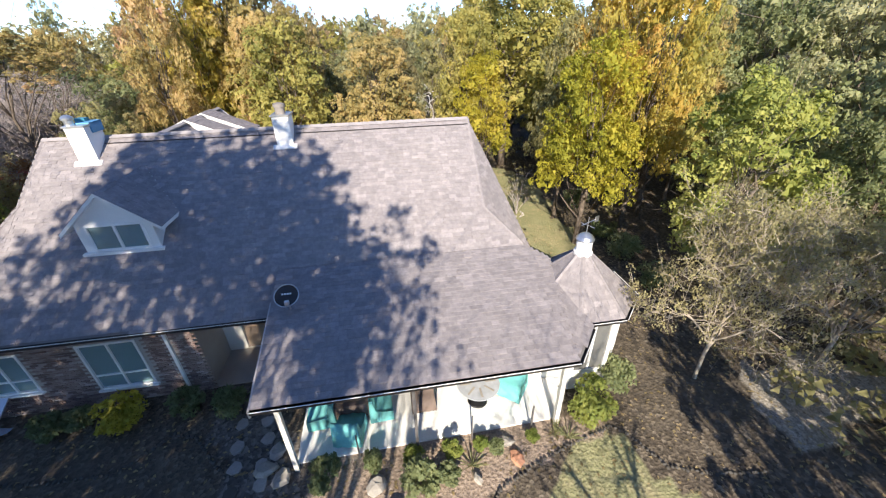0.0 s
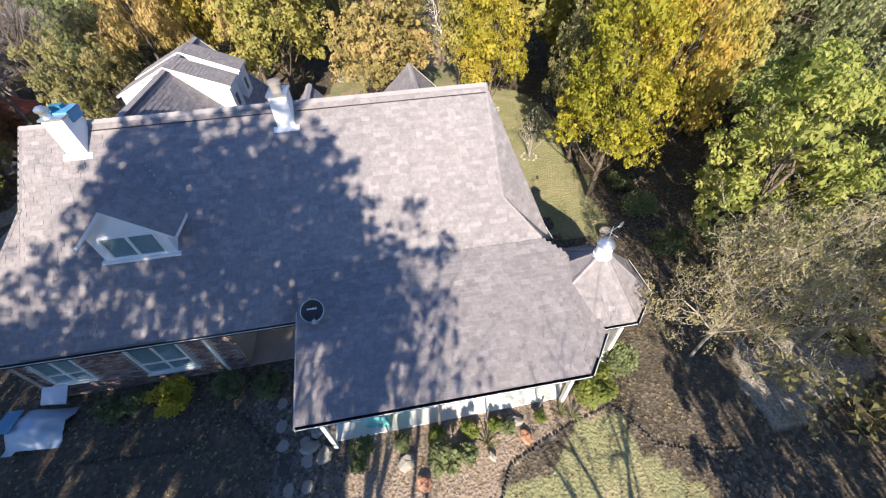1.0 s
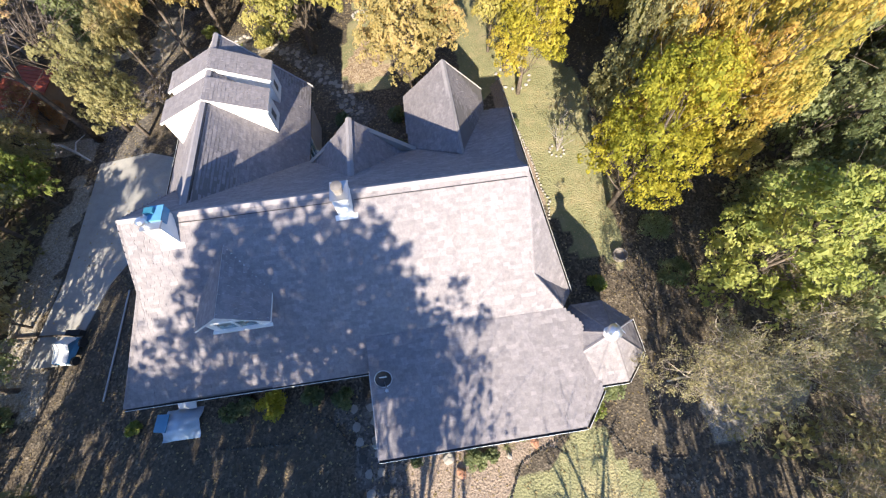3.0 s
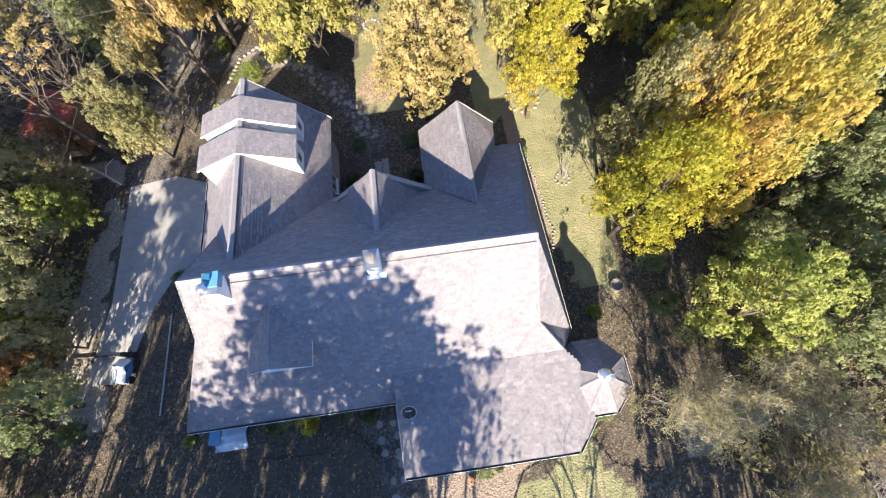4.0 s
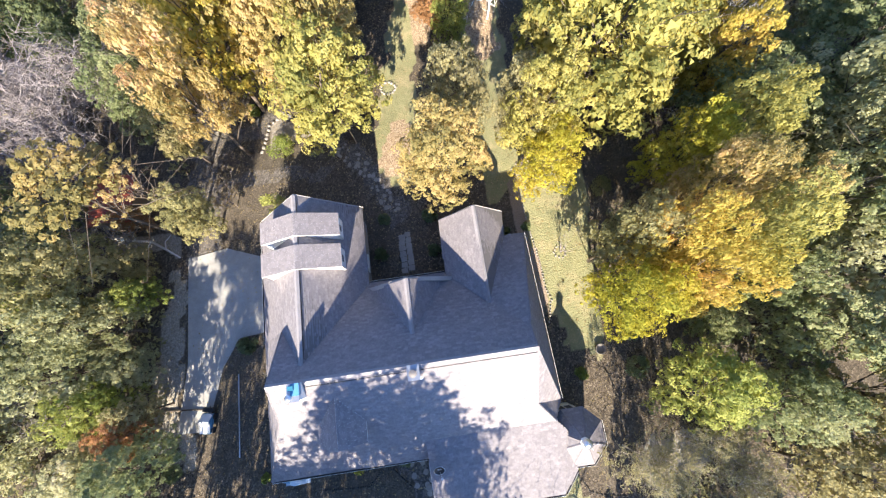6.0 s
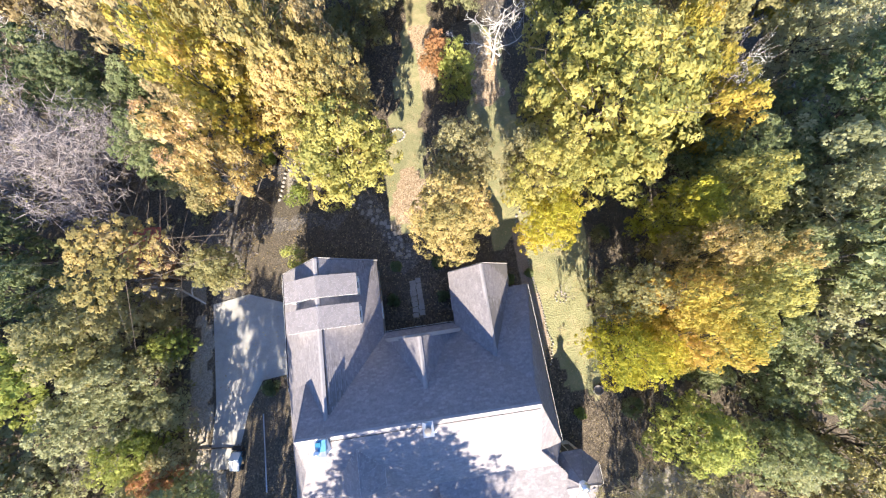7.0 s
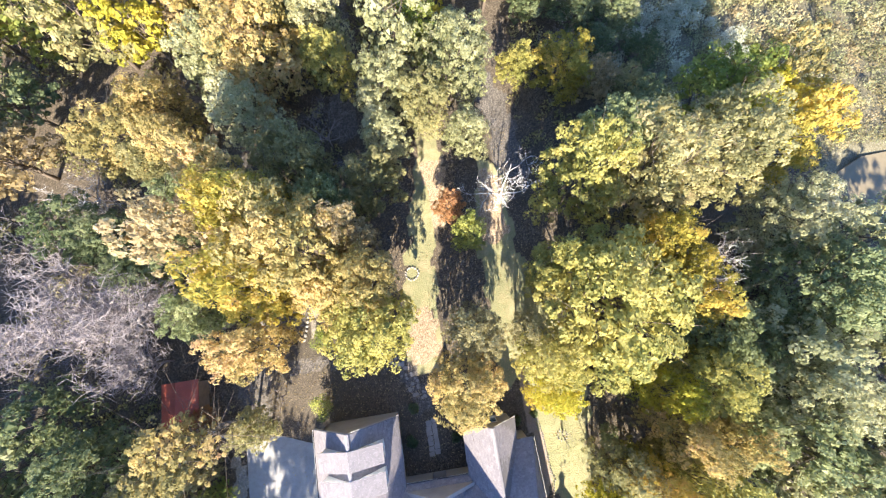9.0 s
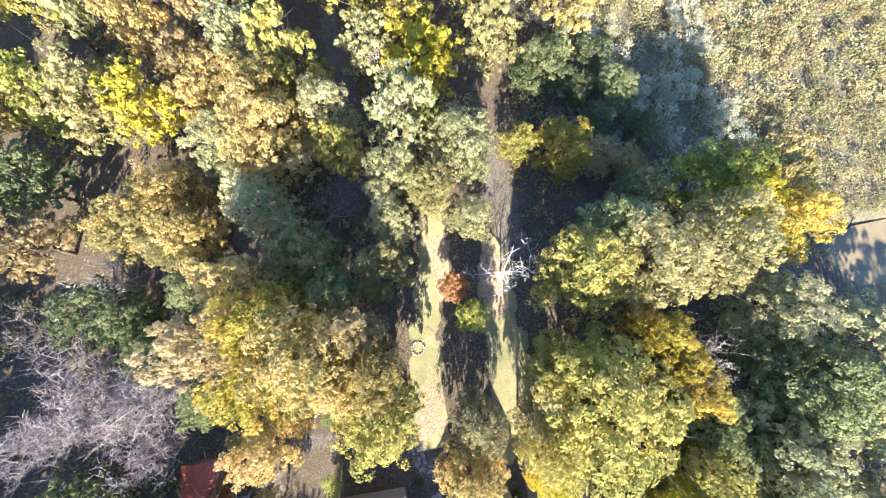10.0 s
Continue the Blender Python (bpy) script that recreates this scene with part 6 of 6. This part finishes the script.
rg = random.Random(9)
for x, y, rx, ry, mat, label in ((2.17, 5.9, 0.17, 0.30, ROCK, "pale flat stone in the mulch bed"), (2.38, 5.42, 0.16, 0.24, REDROCK, "flat red sandstone slab in the mulch bed"), (1.25, 5.1, 0.10, 0.16, ROCK, "small pale stone in the mulch bed"), (0.9, 5.75, 0.08, 0.09, ROCK, "small pale stone in the mulch bed"), (-0.75, 4.75, 0.22, 0.18, REDROCK, "red sandstone slab in the mulch bed"), (-1.2, 5.35, 0.30, 0.24, ROCK, "pale boulder in the mulch bed"), (-3.5, 5.95, 0.28, 0.22, ROCK, "pale boulder by the porch post"), (-3.95, 6.25, 0.3, 0.2, ROCK, "pale boulder by the porch post"), (-3.75, 6.7, 0.22, 0.24, FLAG, "grey boulder by the porch post")):
    m = Mesh()
    m.rock(0, 0, 0.06, rx, ry, 0.11, rg, rg.uniform(0, 3))
    solid("stone", m, mat, (x, y, 0), label, "stone", "garden stones")


def edging(line, label, step=0.26, size=0.13, mats=(ROCK, FLAG)):
    """A row of stones along a bed's edge."""
    t = thing("stone_edging", (line[0][0], line[0][1], ground_z(*line[0])), label, "edging")
    rg = random.Random(int(line[0][0] * 100))
    for (x0, y0), (x1, y1) in zip(line, line[1:]):
        n = max(1, int(math.hypot(x1 - x0, y1 - y0) / step))
        for i in range(n):
            x, y = x0 + (x1 - x0) * i / n + rg.uniform(-0.03, 0.03), y0 + (y1 - y0) * i / n + rg.uniform(-0.03, 0.03)
            m = Mesh()
            m.rock(x - line[0][0], y - line[0][1], ground_z(x, y) - ground_z(*line[0]) + 0.03, size * rg.uniform(0.8, 1.2), size * rg.uniform(0.6, 0.9), min(0.08, size * 0.7), rg, rg.uniform(0, 3))
            part("stone", m, mats[rg.random() > 0.2], t)


def loop(x, y, r, n=14):
    return [(x + r * math.cos(2 * math.pi * k / n), y + r * math.sin(2 * math.pi * k / n)) for k in range(n + 1)]


edging([(1.0, 3.6), (1.65, 4.75), (3.0, 5.26), (3.9, 5.55), (5.2, 5.82), (5.55, 5.5), (6.0, 4.55), (6.9, 4.2), (8.3, 4.0)], "dark curving stone edging between bed and lawn", 0.10, 0.05, (EDGING, EDGING))
edging([(-10.5, 7.0), (-9.6, 6.9), (-7.75, 6.8), (-6.7, 7.75), (-6.05, 7.5), (-4.9, 6.2)], "dark stone edging of the front lawn", 0.12, 0.06, (EDGING, EDGING))
edging(loop(-3.5, 36.0, 0.62), "ring of pale stones round a fire pit in the lawn", 0.24)
edging(loop(6.3, 26.5, 1.1), "ring of stones round the tree's foot", 0.3)
edging(loop(7.45, 20.0, 0.42, 10), "small ring of stones round a sapling", 0.24, 0.09)
edging([(5.35, 26.6), (5.55, 22.0), (5.85, 19.7), (5.9, 17.6), (6.1, 16.7), (5.6, 15.0)], "line of pale stones along the east bed", 0.2, 0.08)
edging([(-13.9, 31.4), (-13.4, 33.8), (-12.2, 34.9), (-9.8, 32.7), (-9.0, 31.9)], "pale stones round the turning bed", 0.36, 0.16)

sap = thing("sapling", (7.45, 20.0, 0), "bare young sapling in a ring of stones", "sapling")
sm, tips = Mesh(), []
srng = random.Random(3)
for i in range(9):
    limbs(srng, (0, 0, 0), (srng.gauss(0, 0.25), srng.gauss(0.0, 0.25), 1), 1.5, 0.018, 2, sm, tips, 0.35, 4)
part("stem", sm, GREYBARK, sap)
me = leaf_mesh("leaves", [(p, 0.12) for p in tips[::2]], 260, 0.035, 8)
me.materials.append(LEAF["olive"])
sl = new("leaves", me)
sl.parent = sap

hoop = thing("fire_ring", (8.66, 12.95, 0), "low rusty metal fire ring on the grass", "fire ring")
m = Mesh()
m.lathe([(0.34, 0.0), (0.34, 0.26), (0.36, 0.27), (0.36, 0.28), (0.32, 0.28), (0.32, 0.02), (0.05, 0.02)], sides=18)
part("ring", m, FLUE, hoop)

# marsh plants by the pond
def marsh():
    rg = random.Random(51)
    clumps = []
    while len(clumps) < 2600:
        x, y = rg.uniform(20, 70), rg.uniform(36, 92)
        if not any(inside(x, y, o) for o in REEDS) or inside(x, y, [(41, 33), (63, 32), (63, 42), (41, 43)]):
            continue
        clumps.append(((x, y, ground_z(x, y) + rg.uniform(0.2, 1.0)), rg.uniform(0.4, 1.0)))
    for name, some, count, colour, seed, label in (("marsh_shrubs", clumps[::4], 34000, "khaki", 61, "khaki shrubs of the marsh"), ("marsh_grass", clumps[1::4] + clumps[2::4], 56000, "pale", 62, "pale tall grass of the marsh"), ("dry_reeds", clumps[3::4], 28000, "tan", 63, "dry tan reeds of the marsh")):
        me = leaf_mesh(name, some, count, 0.11, seed, flat=0.15, loose=0.12)
        me.materials.append(LEAF[colour])
        tagged(new(name, me), label, "marsh plants", kind="stuff")
    heads = []
    while len(heads) < 330:
        x, y = rg.uniform(14, 37), rg.uniform(47, 78)
        if noise.noise((x * 0.16, y * 0.16, 8.0)) > -0.1 and x > 33.5 - 0.28 * y:
            heads.append(((x, y, ground_z(x, y) + rg.uniform(0.7, 2.0)), rg.uniform(0.35, 0.8)))
    me = leaf_mesh("white_thicket", heads, 34000, 0.085, 64, flat=0.2)
    me.materials.append(LEAF["silver"])
    tagged(new("white_thicket", me), "fluffy white seeding shrubs at the marsh edge", "marsh plants", kind="stuff")


marsh()

# ---- loose things ----
shed = thing("shed", (-23.6, 27.8, ground_z(-23.6, 27.8)), "small shed with a rusty red metal roof in the trees", "shed")
m = Mesh()
m.box(-1.2, 1.2, -1.5, 1.5, 0, 2.05)
part("shed_body", m, WOOD, shed)
m = Mesh()
m.slab([(-1.5, -1.8, 1.95), (0.0, -1.8, 2.5), (0.0, 1.8, 2.5), (-1.5, 1.8, 1.95)], 0.04)
m.slab([(0.0, -1.8, 2.5), (1.5, -1.8, 1.95), (1.5, 1.8, 1.95), (0.0, 1.8, 2.5)], 0.04)
roof = part("roof", m, RUST, shed, "rusty red corrugated roof")
for k in range(13):
    rib = Mesh()
    y = -1.75 + k * 0.29
    rib.slab([(-1.5, y, 1.985), (0.0, y, 2.535), (0.0, y + 0.05, 2.535), (-1.5, y + 0.05, 1.985)], 0.035)
    rib.slab([(0.0, y, 2.535), (1.5, y, 1.985), (1.5, y + 0.05, 1.985), (0.0, y + 0.05, 2.535)], 0.035)
    part("rib", rib, RUST, roof)

cart = thing("utility_cart", (-17.75, 12.05, 0.045), "small utility cart under a pale tarpaulin at the drive's end", "cart", turn=-8)
m = Mesh()
prof = [(-0.62, 0.3), (-0.55, 0.62), (-0.1, 0.70), (0.2, 0.95), (0.42, 0.72), (0.62, 0.5)]
for i in range(6):
    x = -0.34 + 0.136 * i
    for j, (y, z) in enumerate(prof):
        edge = 0.10 if i in (0, 5) else 0.0
        m.v.append((x + 0.02 * math.sin(j * 2.1), y, z - edge + 0.02 * math.sin(i * 1.7 + j)))
for i in range(5):
    m.f += [(i * 6 + j, (i + 1) * 6 + j, (i + 1) * 6 + j + 1, i * 6 + j + 1) for j in range(5)]
part("cover", m, WHITE, cart, "pale weathered tarpaulin")
m = Mesh()
m.box(-0.33, 0.33, -0.6, 0.6, 0.22, 0.5)
part("bed", m, BLUE, cart)
for sx in (-1, 1):
    for y in (-0.42, 0.42):
        w = Mesh()
        w.tube([(sx * 0.34, y, 0.2), (sx * 0.44, y, 0.2)], [0.2, 0.2], 14)
        part("wheel", w, RUBBER, cart)
m = Mesh()
m.tube([(0, 0.6, 0.3), (-0.05, 1.05, 0.22)], [0.03, 0.03], 6)
m.box(-0.35, 0.35, 0.72, 0.95, 0.2, 0.5)
part("hitch", m, RUBBER, cart)

pole = Mesh()
pole.tube([(0, 0, 0.05), (0.01, 2.6, 0.05), (0.0, 5.2, 0.05)], [0.045, 0.045, 0.045], 8)
solid("pole", pole, FLASH, (-15.87, 9.65, ground_z(-15.87, 9.65)), "long pale pole lying on the ground", "pole")
# long dark bar running west from beside the cart
bar_shape = Mesh()
bar_shape.tube([(-1.9, 0.15, 0.05), (0, 0, 0.06), (1.1, -0.15, 0.05)], [0.05, 0.05, 0.04], 6)
solid("log", bar_shape, BARK, (-18.9, 13.0, 0.045), "long dark bar lying across the drive", "branch")

limb = thing("fallen_branch", (-19.8, 23.5, ground_z(-19.8, 23.5)), "long bleached fallen branch on the pale leaf litter", "branch")
m = Mesh()
m.tube([(0.0, 0.0, 0.30), (-1.0, 0.75, 0.36), (-2.1, 1.5, 0.30), (-3.3, 1.75, 0.34), (-5.0, 2.2, 0.22)], [0.05, 0.075, 0.09, 0.10, 0.11], 7)
part("stem", m, PALEBARK, limb, smooth=True)
for a, b, c in (((-1.0, 0.75, 0.36), (-0.9, 1.25, 0.6), (-0.4, 1.7, 0.7)), ((-2.1, 1.5, 0.30), (-2.3, 1.0, 0.5), (-2.0, 0.5, 0.35)), ((-3.3, 1.75, 0.34), (-3.2, 2.4, 0.7), (-3.6, 3.0, 0.9))):
    m = Mesh()
    m.tube([a, b, c], [0.05, 0.035, 0.015], 5)
    part("side_branch", m, PALEBARK, limb, smooth=True)

heap = thing("covered_heap", (-12.2, 8.2, 0), "garden things under pale blue tarpaulins beside the wall", "tarpaulin heap")
m = Mesh()
n = 13
for j in range(n):
    for i in range(n):
        u, v = i / (n - 1) * 2 - 1, j / (n - 1) * 2 - 1
        z = 0.75 * max(0.0, 1 - 0.75 * abs(u) ** 2.4 - 0.75 * abs(v) ** 2.6) + 0.05 * math.sin(7 * u + 3 * v) + 0.03 * math.sin(11 * v)
        m.v.append((u * 0.78, v * 0.62, max(0.015, z)))
m.f += [(j * n + i, j * n + i + 1, (j + 1) * n + i + 1, (j + 1) * n + i) for j in range(n - 1) for i in range(n - 1)]
part("tarpaulin", m, PALEBLUE, heap, smooth=True)
m = Mesh()
m.slab([(-0.75, -0.2, 0.72), (-0.2, -0.3, 0.80), (-0.15, 0.4, 0.78), (-0.7, 0.45, 0.70)], 0.03)
part("blue_sheet", m, BLUE, heap)
m = Mesh()
m.slab([(0.1, 0.55, 0.62), (0.8, 0.5, 0.55), (0.85, 0.95, 0.85), (0.12, 0.98, 0.9)], 0.04)
part("board", m, FLASH, heap, "pale board leaning on the wall")


def parked_car(at, turn):
    c = thing("car", at, "dark blue hatchback parked on the gravel track", "car", turn=turn)
    m = Mesh()
    prof = [(-2.1, 0.35), (-2.1, 0.75), (-1.95, 0.92), (-0.95, 1.0), (0.9, 1.0), (2.0, 0.85), (2.1, 0.6), (2.1, 0.35)]
    for side in (-0.85, 0.85):
        m.v += [(x, side * (0.97 if z > 0.9 else 1.0), z) for x, z in prof]
    k = len(prof)
    m.f += [(i, (i + 1) % k, k + (i + 1) % k, k + i) for i in range(k)] + [tuple(reversed(range(k))), tuple(range(k, 2 * k))]
    part("body", m, CARPAINT, c)
    m = Mesh()
    cab = [(-1.75, 0.99), (-1.35, 1.42), (0.15, 1.45), (0.95, 0.99)]
    for side in (-1, 1):
        m.v += [(x, side * (0.80 if z < 1.2 else 0.62), z) for x, z in cab]
    m.f += [(i, (i + 1) % 4, 4 + (i + 1) % 4, 4 + i) for i in range(4)] + [(3, 2, 1, 0), (4, 5, 6, 7)]
    cabin = part("cabin", m, GLASS, c)
    m = Mesh()
    m.slab([(-1.33, -0.62, 1.47), (0.13, -0.62, 1.49), (0.13, 0.62, 1.49), (-1.33, 0.62, 1.47)], 0.03)
    part("roof", m, CARPAINT, c)
    for x in (-1.3, 1.3):
        for side in (-1, 1):
            w = Mesh()
            w.tube([(x, side * 0.68, 0.31), (x, side * 0.87, 0.31)], [0.31, 0.31], 16)
            wheel = part("wheel", w, RUBBER, c)
            r = Mesh()
            r.tube([(x, side * 0.86, 0.31), (x, side * 0.885, 0.31)], [0.19, 0.19], 12)
            part("rim", r, STEEL, wheel)
    for side in (-0.6, 0.6):
        l = Mesh()
        l.box(2.02, 2.12, side - 0.16, side + 0.16, 0.62, 0.76)
        part("headlight", l, GLASS, c)


parked_car((-18.9, 43.4, ground_z(-18.9, 43.4)), 62)

# ---- flagstones, bricks and single shingles ----
path = thing("flagstone_path", (-3.6, 22.4, 0), "path of grey flagstones through the courtyard", "path", kind="structure")
frng = random.Random(8)
for j in range(7):
    for i in range(2):
        m = Mesh()
        x0, x1 = -0.48 + 0.5 * i, 0.02 + 0.46 * i
        y0 = -2.35 + 0.42 * j + (0.16 if i else 0.0)
        wob = [frng.uniform(-0.05, 0.05) for _ in range(8)]
        m.prism([(x0 + 0.02 + wob[0], y0 + 0.02 + wob[1]), (x1 - 0.02 + wob[2], y0 + 0.02 + wob[3]), (x1 - 0.02 + wob[4], y0 + 0.39 + wob[5] * 0.5), (x0 + 0.2 + wob[6], y0 + 0.41), (x0 + 0.02 + wob[7], y0 + 0.37)], -0.05, 0.035 + frng.uniform(0, 0.012))
        part("flagstone", m, FLAG, path)
creek = thing("stone_path", (-6.0, 29.0, ground_z(-6.0, 29.0)), "winding path of worn grey stones towards the courtyard", "path", kind="structure")
line = [(-11.4, 33.4), (-9.8, 32.5), (-7.9, 31.0), (-6.2, 28.8), (-5.2, 27.2), (-4.4, 25.8), (-3.9, 24.9)]
for (x0, y0), (x1, y1) in zip(line, line[1:]):
    length = math.hypot(x1 - x0, y1 - y0)
    for k in range(int(length * 7)):
        t, off = frng.random(), frng.uniform(-0.62, 0.62)
        cx, cy = x0 + (x1 - x0) * t - (y1 - y0) / length * off, y0 + (y1 - y0) * t + (x1 - x0) / length * off
        w, q = frng.uniform(0.10, 0.21), frng.uniform(0, 6.28)
        m = Mesh()
        z = ground_z(cx, cy)
        m.prism([(cx + 6.0 + w * math.cos(q + 2 * math.pi * i / 6) * frng.uniform(0.75, 1.1), cy - 29.0 + w * math.sin(q + 2 * math.pi * i / 6) * frng.uniform(0.75, 1.1)) for i in range(6)], z - 0.06 - ground_z(-6.0, 29.0), z + frng.uniform(0.025, 0.05) - ground_z(-6.0, 29.0))
        part("stone", m, ROCK if frng.random() < 0.45 else FLAG, creek)
walk_stones = thing("stepping_stones", (-4.0, 5.6, 0), "worn stepping stones beside the porch", "path", kind="structure")
for j in range(7):
    for i in range(2):
        m = Mesh()
        cx, cy = -0.3 + 0.62 * i + frng.uniform(-0.08, 0.08) - 0.1 * j, -1.6 + j * 0.62 + frng.uniform(-0.08, 0.08)
        pts = [(cx + 0.19 * math.cos(2 * math.pi * k / 7) * frng.uniform(0.7, 1.15), cy + 0.20 * math.sin(2 * math.pi * k / 7) * frng.uniform(0.8, 1.1)) for k in range(7)]
        m.prism(pts, -0.05, 0.04 + frng.uniform(0, 0.01))
        part("flagstone", m, ROCK if frng.random() < 0.2 else EDGING if frng.random() < 0.4 else FLAG, walk_stones)

brick_one = Mesh()
brick_one.box(-0.098, 0.098, -0.012, 0.0, -0.029, 0.029)
brick_data = brick_one.data("brick", BRICK_ONE)
rest, singles = Mesh(), 0
brng = random.Random(4)
for r in range(38):
    z = 0.05 + r * 0.073
    x = -12.08 + (0.104 if r % 2 else 0.0)
    while x < -6.24:
        cx = x + 0.1
        if not any(h[0] - 0.12 < cx < h[1] + 0.12 and h[2] - 0.09 < z < h[3] + 0.03 for h in S_HOLES) and not (-6.9 < cx < -6.74):
            proud = brng.uniform(0, 0.004)
            if singles < 300 and -9.6 < cx < -6.3 and z > 0.55:
                b = new("brick", brick_data)
                b.location = (cx, SY - proud, z)
                b.parent = south_wall
                singles += 1
            else:
                rest.box(cx - 0.098, cx + 0.098, SY - 0.012 - proud, SY - proud, z - 0.029, z + 0.029)
        x += 0.208
part("brickwork", rest, BRICK, south_wall, "red-brown brick courses", kind="stuff")

for owner, (corners, faces) in LOOSE_TABS:
    m = Mesh()
    o = corners[4]
    m.v, m.f = [tuple(c - o) for c in corners], faces
    s = new("shingle", m.data("shingle", SHINGLE_ONE))
    s.location = o
    s.parent = owner
